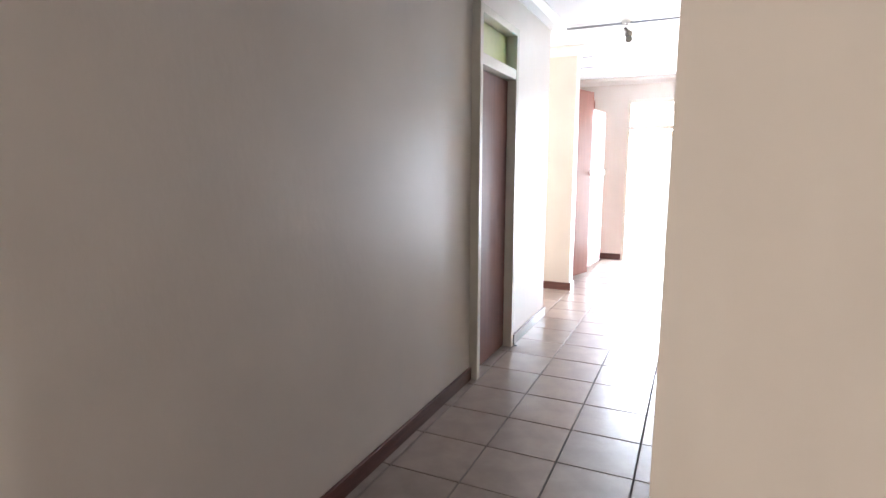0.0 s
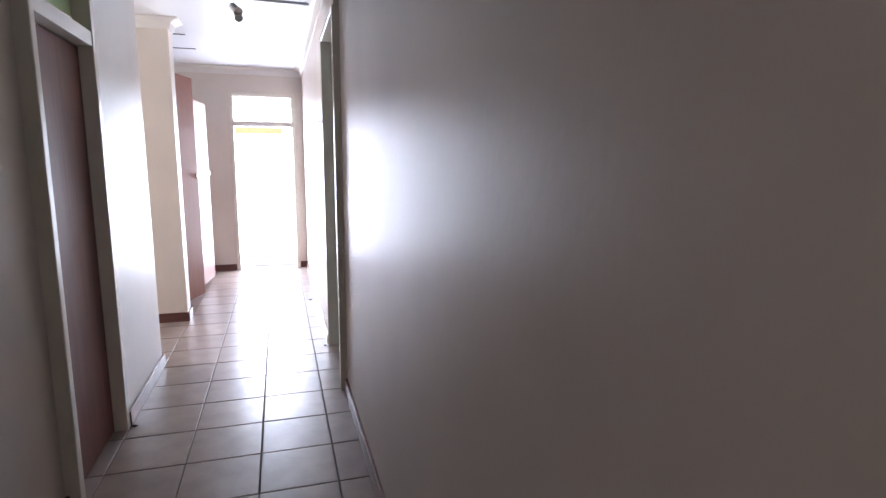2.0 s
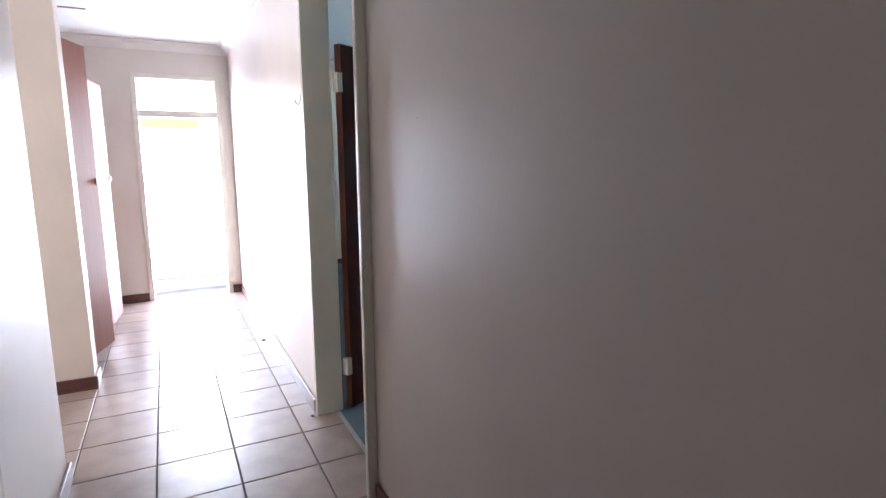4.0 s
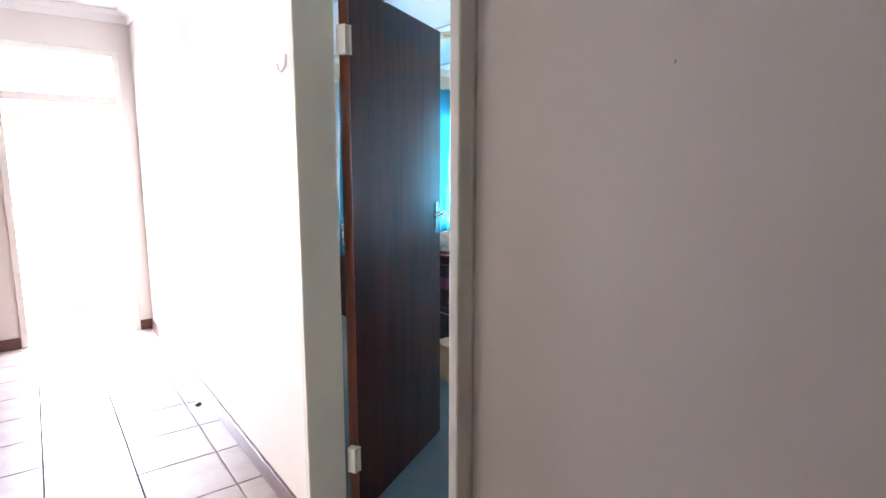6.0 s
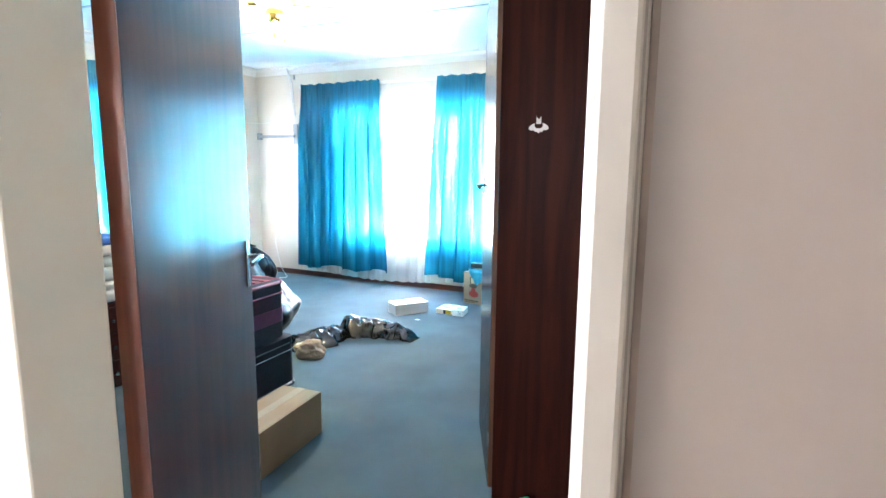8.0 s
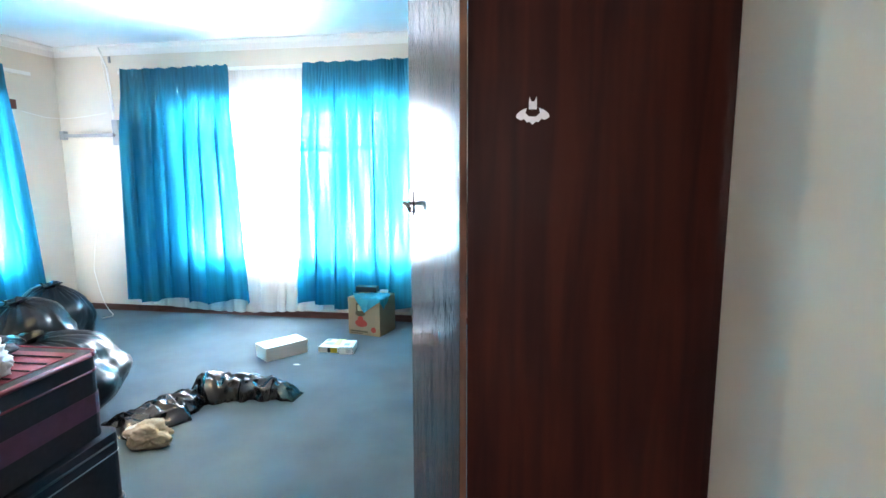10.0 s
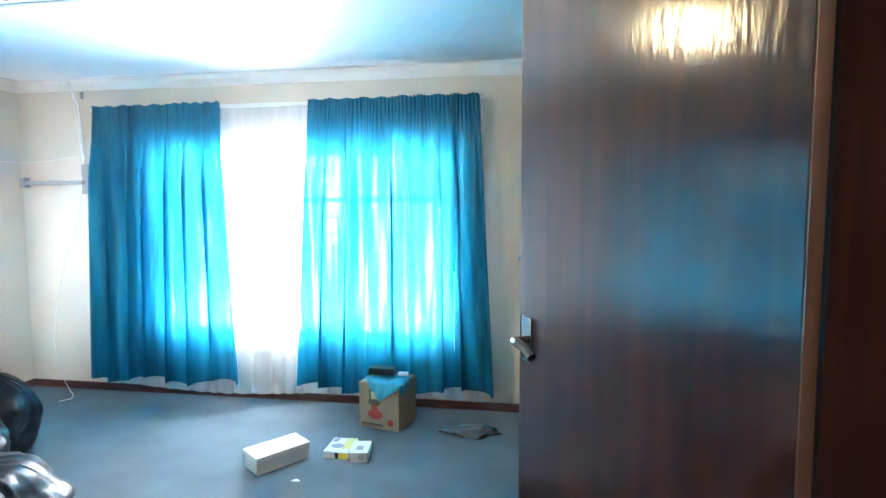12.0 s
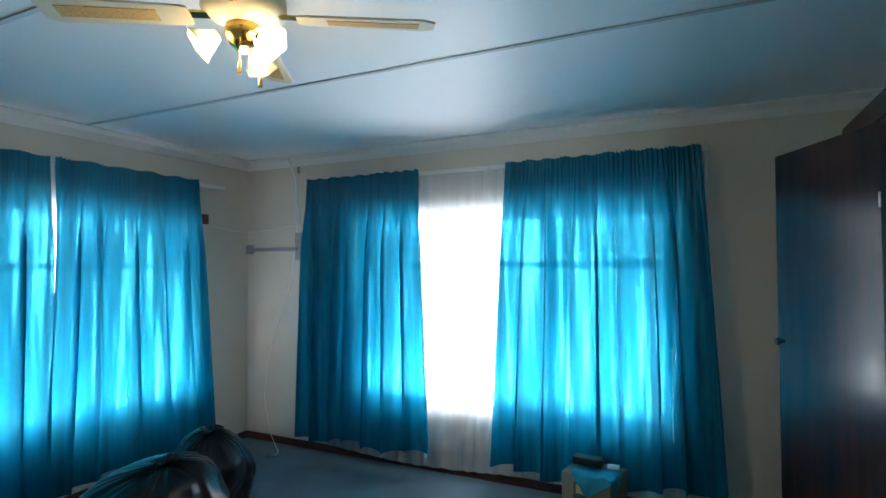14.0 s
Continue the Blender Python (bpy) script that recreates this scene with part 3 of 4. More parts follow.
curtain("curtain", "teal gathered curtain drawn at the side window", "y", BY1 - 0.15, 4.72, 3.56, 4.86, 3.46, 0.17, 2.47, 6, 0.07, M_TEAL, 13, G1, lean=0.04)
curtain("curtain", "teal gathered curtain drawn at the side window", "y", BY1 - 0.15, 3.51, 2.35, 3.50, 2.25, 0.17, 2.47, 6, 0.07, M_TEAL, 17, G1, lean=0.04)
curtain("sheer_curtain", "white sheer net curtain under the teal ones", "y", BY1 - 0.07, 4.80, 2.35, 4.82, 2.35, 0.10, 2.45, 16, 0.014, M_SHEER, 19, "net curtains", hem=0.02, side=0.012)
for along_x, u0, u1, z in ((False, 4.34, 7.72, 2.468), (True, 2.25, 5.06, 2.43)):
    r = thing("curtain_rail", "white painted curtain rail fixed to the wall", "curtain rail", group="curtain rails")
    if along_x:
        part("rail", box(u0, u1, BY1 - 0.10, BY1 - 0.07, z, z + 0.03), M_WHITE, r)
    else:
        part("rail", box(BX1 - 0.10, BX1 - 0.07, u0, u1, z, z + 0.03), M_WHITE, r)
    for k in range(4):
        u = u0 + 0.15 + (u1 - u0 - 0.3) * k / 3
        if along_x:
            part("bracket", box(u, u + 0.02, BY1 - 0.07, BY1 + 0.002, z, z + 0.025), M_WHITE, r)
        else:
            part("bracket", box(BX1 - 0.07, BX1 + 0.002, u, u + 0.02, z, z + 0.025), M_WHITE, r)


# ---- windows ----
def window(name, axis, at, w0, w1, z0, z1, label):
    ob = tagged(new(name), label, "", "", "structure")

    def bx(u0, u1, a, c, d0, d1):
        return box(d0, d1, u0, u1, a, c) if axis == "x" else box(u0, u1, d0, d1, a, c)
    M = M_DOOR_RED
    b = bx(w0, w0 + 0.05, z0, z1, at + 0.08, at + 0.13)
    for args in ((w1 - 0.05, w1, z0, z1), (w0 + 0.05, w1 - 0.05, z0, z0 + 0.05), (w0 + 0.05, w1 - 0.05, z1 - 0.05, z1)):
        b2 = bx(*args, at + 0.08, at + 0.13)
        me = bpy.data.meshes.new("t")
        b2.to_mesh(me)
        b.from_mesh(me)
        b2.free()
        bpy.data.meshes.remove(me)
    part("window_frame", b, M, ob, "dark wooden window frame")
    n = 3
    for k in range(1, n):
        u = w0 + (w1 - w0) * k / n
        part("mullion", bx(u - 0.025, u + 0.025, z0 + 0.05, z1 - 0.05, at + 0.08, at + 0.13), M, ob)
    part("transom", bx(w0 + 0.05, w1 - 0.05, z1 - 0.46, z1 - 0.42, at + 0.082, at + 0.128), M, ob)
    part("pane", bx(w0 + 0.05, w1 - 0.05, z0 + 0.05, z1 - 0.05, at + 0.103, at + 0.107), M_GLASS, ob).visible_shadow = False
    part("window_sill", bx(w0 - 0.03, w1 + 0.03, z0 - 0.03, z0, at - 0.02, at + 0.21), M_FRAME, ob)
    # burglar bars
    b = bmesh.new()
    z = z0 + 0.12
    while z < z1 - 0.05:
        (box(at + 0.05, at + 0.058, w0 + 0.002, w1 - 0.002, z, z + 0.01, b) if axis == "x" else box(w0 + 0.002, w1 - 0.002, at + 0.05, at + 0.058, z, z + 0.01, b))
        z += 0.13
    part("burglar_bars", b, M_FRAME, ob)


window("window_1", "x", BX1, EWY0, EWY1, EWZ0, EWZ1, "wide wooden window with thin bars behind the curtains")
window("window_2", "y", BY1, NWX0, NWX1, EWZ0, EWZ1, "wooden window with thin bars behind drawn curtains")

# ---- outdoors ----
structure("backdrop", box(-14, 14, 16.0, 16.2, -0.16, 4.0), M_OUTWALL, "white sunlit outdoor wall")
structure("backdrop_east", box(13.0, 13.2, -6, 16.0, -0.16, 3.0), M_OUTWALL, "white sunlit outdoor wall")
bmo = thing("pergola_beam", "yellow varnished timber beam outside the door", "beam")
part("beam", box(-2.6, -0.27, 8.6, 8.68, 1.87, 2.0, bevel=0.004), M_BEAM, bmo)
part("post", box(-2.6, -2.5, 8.59, 8.69, -0.16, 1.87), M_BEAM, bmo)

# ---- passage cupboards ----
cab = thing("passage_cupboard", "red-brown built-in cupboard with two doors ajar and chrome catches", "cupboard")
b = box(-1.8, -1.32, 5.202, 5.222, 0.0, 2.30)
box(-1.8, -1.32, 6.98, 7.0, 0, 2.30, b)
box(-1.8, -1.32, 5.222, 6.98, 2.28, 2.30, b)
box(-1.8, -1.32, 5.222, 6.98, 0.07, 0.09, b)
box(-1.8, -1.78, 5.222, 6.98, 0.09, 2.28, b)
part("carcass", b, M_CUP, cab)
part("plinth", box(-1.37, -1.35, 5.222, 6.98, 0, 0.07), M_SKIRT, cab)
for hx, hy, w, a, zt in ((-1.30, 5.24, 0.58, 73.0, 2.26), (-1.2, 6.0, 0.72, 84.0, 2.1)):
    dd = part("cupboard_door", box(0, w, 0, 0.02, 0.08, zt, bevel=0.002), M_CUP, cab)
    dd.matrix_local = pose(hx, hy, 0, 0, 0, a)
    b = box(w - 0.06, w - 0.015, -0.018, 0, 1.285, 1.33, bevel=0.003)
    part("catch", b, M_STEEL, dd, "small chrome catch")

# ---- passage lamp on its track ----
tr = thing("track_light", "slim ceiling track with a small chrome spot lamp", "ceiling light", pose(-0.6, 4.16, 0))
part("track", box(-0.52, 0.53, -0.012, 0.012, CZ - 0.03, CZ - 0.01), M_GREY, tr)
part("mount", cyl((0, 0, CZ - 0.03), (0, 0, CZ), 0.045), M_STEEL, tr)
part("stem", tube([(0, 0, CZ - 0.03), (0.0, -0.005, CZ - 0.08)], 0.006), M_STEEL, tr)
part("spot_head", cyl((-0.015, 0.02, CZ - 0.07), (0.03, -0.05, CZ - 0.125), 0.026, r2=0.034), M_STEEL, tr)
part("spot_head", cyl((0.01, 0.02, CZ - 0.12), (0.03, -0.04, CZ - 0.165), 0.022, r2=0.03), M_STEEL, tr)

hook = thing("wall_hook", "small white hook screwed to the passage wall", "hook", pose(0, 4.055, 1.775))
part("hook", tube([(-0.003, 0, 0.03), (-0.006, 0, -0.01), (-0.02, 0, -0.032), (-0.032, 0, -0.02), (-0.034, 0, -0.006)], 0.0045), M_WHITE, hook)

sw = thing("light_switch", "cream plastic light switch plate by the door", "light switch", pose(0.252, BY0, 1.49))
part("plate", box(-0.038, 0.038, 0, 0.005, -0.055, 0.055, bevel=0.0015), M_PLASTIC, sw)
part("rocker", box(-0.012, 0.012, 0.005, 0.0075, -0.02, 0.015, bevel=0.001), M_PLASTIC, sw)

# ---- ceiling fan ----
FZ = 2.59
fan = thing("ceiling_fan", "brass and cream ceiling fan with lit glass lamps", "ceiling fan", pose(2.81, 5.875, 0))
part("canopy", lathe([(0.001, BCZ), (0.07, BCZ), (0.065, BCZ - 0.01), (0.02, BCZ - 0.02), (0.012, BCZ - 0.03), (0.012, FZ + 0.13)]), M_GOLD, fan, smooth=True)
part("motor", lathe([(0.012, FZ + 0.15), (0.10, FZ + 0.145), (0.15, FZ + 0.115), (0.152, FZ + 0.06), (0.11, FZ + 0.03), (0.05, FZ), (0.001, FZ)]), M_BLADE, fan, smooth=True)
for k in range(4):
    a = 90 * k - 58
    R = pose(0, 0, FZ + 0.04, 0, 0, a) @ pose(0, 0, 0, 10, 0, 0)
    b = bmesh.new()
    prof = [(0.19, -0.05), (0.22, -0.058), (0.66, -0.07), (0.70, -0.045), (0.70, 0.045), (0.66, 0.07), (0.22, 0.058), (0.19, 0.05)]
    top = [b.verts.new((x, y, 0.004)) for x, y in prof]
    bot = [b.verts.new((x, y, -0.004)) for x, y in prof]
    b.faces.new(top)
    b.faces.new(bot[::-1])
    for i in range(len(prof)):
        b.faces.new((top[i], bot[i], bot[(i + 1) % len(prof)], top[(i + 1) % len(prof)]))
    bl = part("blade", b, M_BLADE, fan, m=R)
    part("cane_inlay", box(0.30, 0.64, -0.032, 0.032, -0.0065, -0.0045), M_CANE, bl)
    part("blade_iron", box(0.08, 0.2, -0.018, 0.018, 0.002, 0.012), M_GOLD, fan, m=R)
part("lamp_hub", lathe([(0.001, FZ + 0.01), (0.065, FZ + 0.01), (0.07, FZ - 0.03), (0.05, FZ - 0.065), (0.02, FZ - 0.09), (0.001, FZ - 0.095)]), M_GOLD, fan, smooth=True)
M_SHADE = mat("frosted_glass_shade", (0.85, 0.75, 0.5), 0.3, trans=0.6)
M_BULB = bpy.data.materials.new("lit_bulb")
M_BULB.use_nodes = True
M_BULB.node_tree.nodes["Principled BSDF"].inputs["Emission Color"].default_value = (1, 0.82, 0.45, 1)
M_BULB.node_tree.nodes["Principled BSDF"].inputs["Emission Strength"].default_value = 200
for k in range(3):
    a = radians(120 * k + 20)
    c = Vector((math.cos(a), math.sin(a), 0))
    R = Matrix.Translation((c.x * 0.09, c.y * 0.09, FZ - 0.04)) @ Vector((c.x, c.y, -0.75)).to_track_quat("-Z", "Y").to_matrix().to_4x4()
    b = bmesh.new()
    nn = 24
    rings = []
    for r, z in ((0.022, 0.0), (0.03, -0.02), (0.042, -0.045), (0.054, -0.068), (0.064, -0.082)):
        rings.append([b.verts.new((r * (1 + (0.08 * math.cos(6 * 2 * math.pi * q / nn) if r > 0.05 else 0)) * math.cos(2 * math.pi * q / nn), r * (1 + (0.08 * math.cos(6 * 2 * math.pi * q / nn) if r > 0.05 else 0)) * math.sin(2 * math.pi * q / nn), z)) for q in range(nn)])
    for p, q in zip(rings, rings[1:]):
        for i in range(nn):
            b.faces.new((p[i], p[(i + 1) % nn], q[(i + 1) % nn], q[i]))
    part("lamp_shade", b, M_SHADE, fan, "fluted glass lamp shade", smooth=True, m=R)
    b = bmesh.new()
    bmesh.ops.create_uvsphere(b, u_segments=12, v_segments=8, radius=0.026, matrix=Matrix.Translation((0, 0, -0.05)))
    part("bulb", b, M_BULB, fan, "glowing warm bulb", smooth=True, m=R)
for dx, dy, dz in ((-0.05, -0.03, 0.14), (0.03, -0.05, 0.165)):
    part("pull_chain", cyl((dx, dy, FZ - 0.03), (dx, dy, FZ - dz), 0.0015, n=6), M_GOLD, fan)
    part("pull_knob", cyl((dx, dy, FZ - dz - 0.05), (dx, dy, FZ - dz), 0.009, r2=0.005, n=10), M_GOLD, fan)
lamp("fan_lamp_light", "POINT", pose(2.81, 5.875, FZ - 0.12), 9, (1.0, 0.80, 0.5), soft=0.05)

# ---- bracket, cords ----
tv = thing("wall_bracket", "grey painted steel swing-arm bracket screwed to the wall", "wall bracket")
part("wall_plate", box(BX1 - 0.03, BX1, 7.83, 7.90, 1.77, 2.03, bevel=0.004), M_GREY, tv)
part("arm", box(BX1 - 0.07, BX1 - 0.03, 7.86, 8.44, 1.855, 1.89, bevel=0.004), M_GREY, tv)
part("end_cap", box(BX1 - 0.08, BX1 - 0.02, 8.43, 8.48, 1.83, 1.92, bevel=0.004), M_GREY, tv)
cd = thing("aerial_cord", "thin white cord hanging down the wall to the carpet", "cord")
part("cord", tube([(BX1 - 0.012, 7.97, 2.68), (BX1 - 0.014, 7.93, 2.4), (BX1 - 0.02, 7.88, 2.08), (BX1 - 0.032, 7.90, 1.85), (BX1 - 0.03, 7.925, 1.68), (BX1 - 0.03, 8.0, 1.4), (BX1 - 0.03, 8.13, 1.12), (BX1 - 0.03, 8.19, 0.89), (BX1 - 0.03, 8.24, 0.66), (BX1 - 0.032, 8.27, 0.44), (BX1 - 0.034, 8.22, 0.22), (BX1 - 0.06, 8.15, 0.08), (BX1 - 0.12, 8.04, 0.012), (5.26, 7.945, 0.009), (5.17, 7.88, 0.009), (5.09, 7.93, 0.009)], 0.0035), M_WHITE, cd)
cn = thing("cable_conduit", "white plastic conduit leaning down from the ceiling to the bracket", "conduit")
part("pipe", tube([(BX1 - 0.085, 7.93, 2.735), (BX1 - 0.022, 7.905, 2.55), (BX1 - 0.016, 7.87, 2.12)], 0.010), M_WHITE, cn, smooth=True)
part("clip", box(BX1 - 0.02, BX1, 7.868, 7.884, 2.60, 2.66), M_GREY, cn, "small grey wall clip")
cd2 = thing("picture_wire", "thin slack wire strung across the corner", "wire")
part("wire", tube([(5.0, BY1 - 0.01, 2.09), (5.25, BY1 - 0.02, 2.05), (BX1 - 0.02, 8.46, 2.05), (BX1 - 0.02, 8.2, 2.07), (BX1 - 0.02, 7.95, 2.1)], 0.003), M_WHITE, cd2)
bk = thing("wall_block", "small dark wooden block on the wall beside the curtain", "wall fitting")
part("block", box(4.82, 4.94, BY1 - 0.03, BY1, 2.10, 2.19, bevel=0.003), M_DOOR_RED, bk)


# ---- loose things on the carpet ----
def carton(name, label, category, m, w, d, h, material, lid=0.0, lid_mat=None):
    ob = thing(name, label, category, m)
    part("body", box(0, w, 0, d, 0, h - lid, bevel=0.003), material, ob)
    if lid:
        part("lid", box(-0.004, w + 0.004, -0.004, d + 0.004, h - lid, h, bevel=0.003), lid_mat or material, ob)
    return ob


bx = carton("cardboard_box", "plain brown cardboard box closed with clear tape on the carpet", "box", pose(1.35, 4.79, 0, 0, 0, 4.0), 0.52, 0.25, 0.24, M_CARD)
part("tape", box(-0.001, 0.521, 0.105, 0.155, 0.24, 0.2412), mat("clear_brown_tape", (0.5, 0.42, 0.32), 0.15), bx)
sb = carton("shoe_box", "white lidded shoe box on the carpet", "box", pose(4.145, 5.635, 0, 0, 0, -38), 0.36, 0.19, 0.115, M_WHITE, 0.03)
s1 = carton("small_box", "small printed carton lying on the carpet", "box", pose(4.44, 5.325, 0, 0, 0, -90), 0.17, 0.22, 0.05, M_WHITE)
part("print", box(0.10, 0.171, 0.05, 0.221, 0.05, 0.051), mat("pale_yellow_print", (0.65, 0.6, 0.2), 0.5), s1)
part("dark_print", box(0.08, 0.105, -0.001, 0, 0.005, 0.045), M_BLACK, s1)
part("yellow_print", box(0.105, 0.165, -0.001, 0, 0.005, 0.045), mat("yellow_print", (0.6, 0.45, 0.03), 0.5), s1)
b = bmesh.new()
bmesh.ops.create_circle(b, cap_ends=True, segments=18, radius=0.045, matrix=Matrix.Translation((0.07, 0.09, 0.0512)) @ Matrix.Diagonal((1.0, 0.8, 1, 1)))
box(0.01, 0.05, 0.15, 0.21, 0.05, 0.0508, b)
part("grey_print", b, M_GREY, s1)
s2 = carton("small_box", "small white carton with dark print lying on the carpet", "box", pose(4.405, 5.135, 0, 0, 0, -82), 0.12, 0.19, 0.065, M_WHITE)
part("print", box(0.035, 0.08, 0.05, 0.11, 0.065, 0.0658), M_GREY, s2)
b = bmesh.new()
for k in range(4):
    box(0.06, 0.10, -0.001, 0, 0.018 + 0.01 * k, 0.022 + 0.01 * k, b)
part("text_bar", b, M_GREY, s2)
b = box(-0.0008, 0.1158, -0.0012, 0.0008, -0.0, 0.0022)
box(-0.0008, 0.0015, -0.0012, 0.0008, 0.0022, 0.0655, b)
box(0.1135, 0.1158, -0.0012, 0.0008, 0.0022, 0.0655, b)
box(-0.0008, 0.1158, -0.0012, 0.0008, 0.0638, 0.0656, b)
part("dark_edging", b, M_BLACK, s2)
cb = carton("lamp_carton", "brown carton printed with a red oil lamp, under a cloth", "box", pose(4.98, 5.245, 0, 0, 0, -103), 0.33, 0.30, 0.35, M_CARD)
M_REDP = mat("red_print", (0.45, 0.05, 0.03), 0.6)
b = bmesh.new()
for u, v, r, sx in ((0.135, 0.115, 0.036, 1.75), (0.13, 0.16, 0.022, 1.3), (0.262, 0.062, 0.026, 1.0)):
    bmesh.ops.create_circle(b, cap_ends=True, segments=20, radius=r, matrix=Matrix.Translation((u, -0.0012, v)) @ Matrix.Rotation(radians(90), 4, "X") @ Matrix.Diagonal((sx, 1, 1, 1)))
part("lamp_print", b, M_REDP, cb)
M_OLIVE = mat("dark_olive_print", (0.10, 0.08, 0.04), 0.6)
b = box(0.085, 0.10, -0.0016, -0.0004, 0.21, 0.30)
box(0.155, 0.17, -0.0016, -0.0004, 0.21, 0.30, b)
box(0.10, 0.155, -0.0016, -0.0004, 0.288, 0.30, b)
bmesh.ops.create_circle(b, cap_ends=True, segments=20, radius=0.026, matrix=Matrix.Translation((0.128, -0.0018, 0.205)) @ Matrix.Rotation(radians(90), 4, "X") @ Matrix.Diagonal((2.0, 1, 1, 1)))
part("dark_print", b, M_OLIVE, cb)
part("cream_print", box(0.10, 0.155, -0.0010, -0.0002, 0.228, 0.288), mat("cream_print", (0.55, 0.45, 0.28), 0.6), cb)
part("text_bar", box(0.02, 0.20, -0.0016, -0.0004, 0.030, 0.044), M_OLIVE, cb)
part("text_bar", box(0.02, 0.15, -0.0016, -0.0004, 0.016, 0.022), M_OLIVE, cb)
part("flap", box(0.004, 0.326, -0.010, -0.006, 0.315, 0.352, bevel=0.001), M_CARD, cb, "narrow bent cardboard flap")


def crumpled(name, label, category, c, r, seed, material, rough=0.22, base=0.0, n=5, group=""):
    """A slack crumpled bag or cloth: a ball drawn out, creased by noise and flattened where it rests."""
    ob = thing(name, label, category, pose(c[0], c[1], base), group)
    b = bmesh.new()
    bmesh.ops.create_icosphere(b, subdivisions=n, radius=1.0)
    off = Vector((seed * 7.3, seed * 3.1, seed * 1.7))
    for v in b.verts:
        p = v.co.copy()
        ridge = 1 - 2 * abs(noise.noise(p * 2.6 + off * 1.3))
        ridge2 = 1 - 2 * abs(noise.noise(p * 6.5 + off))
        fine = 1 - 2 * abs(noise.noise(p * 14 + off))
        d = 1 + rough * noise.noise(p * 1.4 + off) + rough * 0.3 * ridge + rough * 0.24 * ridge2 + rough * 0.12 * fine - rough * 0.3
        v.co = Vector((p.x * r[0] * d, p.y * r[1] * d, max(0.004, (p.z * d + 0.82) * r[2])))
    part("skin", b, material, ob, smooth=True)
    return ob


def full_bag(label, c, r, h, seed, tip):
    """A stuffed plastic bag: slumped and flat below, gathered in pleats towards its tied neck."""
    ob = thing("rubbish_bag", label, "bag", pose(c[0], c[1], 0), "black bags")
    off = Vector((seed * 5.1, seed * 2.7, seed))
    b = bmesh.new()
    nu, nv = 96, 44
    rows = []
    for j in range(nv + 1):
        t = j / nv
        f = math.pi * (0.02 + 0.955 * t)
        row = []
        for i in range(nu):
            a = 2 * math.pi * i / nu
            rad = math.sin(f) ** 0.72
            z = max(0.004, h * (0.56 - 0.60 * math.cos(f)))
            p = Vector((math.cos(a) * rad, math.sin(a) * rad, -math.cos(f)))
            lump = 1 + 0.26 * noise.noise(p * 1.3 + off)
            top = max(0.0, (t - 0.48) / 0.52)
            low = max(0.0, 1 - abs(t - 0.3) / 0.3)
            pleat = 0.085 * top * (1 - 2 * abs(noise.noise(Vector((math.cos(a) * 7, math.sin(a) * 7, t * 1.2)) + off)))
            sag = 0.035 * low * (1 - 2 * abs(noise.noise(Vector((math.cos(a) * 2.2, math.sin(a) * 2.2, t * 17)) + off)))
            fine = 0.026 * (1 - 2 * abs(noise.noise(p * 7 + off))) + 0.014 * (1 - 2 * abs(noise.noise(p * 15 + off)))
            k = rad * (lump + pleat + sag + fine)
            row.append(b.verts.new((r[0] * k * math.cos(a) + tip[0] * top ** 2, r[1] * k * math.sin(a) + tip[1] * top ** 2, z * (0.94 + 0.3 * (lump - 1)) + 0.4 * h * pleat)))
        rows.append(row)
    for p, q in zip(rows, rows[1:]):
        for i in range(nu):
            b.faces.new((p[i], p[(i + 1) % nu], q[(i + 1) % nu], q[i]))
    b.faces.new(rows[0][::-1])
    b.faces.new(rows[-1])
    part("skin", b, M_BAG, ob, smooth=True)
    b = bmesh.new()
    n = 20
    z0 = h * 1.06
    rings = []
    for rr, z in ((0.05, -0.03), (0.03, 0.0), (0.022, 0.012), (0.035, 0.03), (0.06, 0.05), (0.075, 0.058)):
        rings.append([b.verts.new((tip[0] + rr * (1 + 0.28 * math.sin(5 * 6.283 * q / n + seed)) * math.cos(6.283 * q / n), tip[1] + rr * (1 + 0.28 * math.cos(4 * 6.283 * q / n)) * math.sin(6.283 * q / n), z0 + z + 0.015 * math.sin(3 * 6.283 * q / n))) for q in range(n)])
    for p, q in zip(rings, rings[1:]):
        for i in range(n):
            b.faces.new((p[i], p[(i + 1) % n], q[(i + 1) % n], q[i]))
    part("tied_neck", b, M_BAG, ob, "gathered tied neck", smooth=True)
    return ob


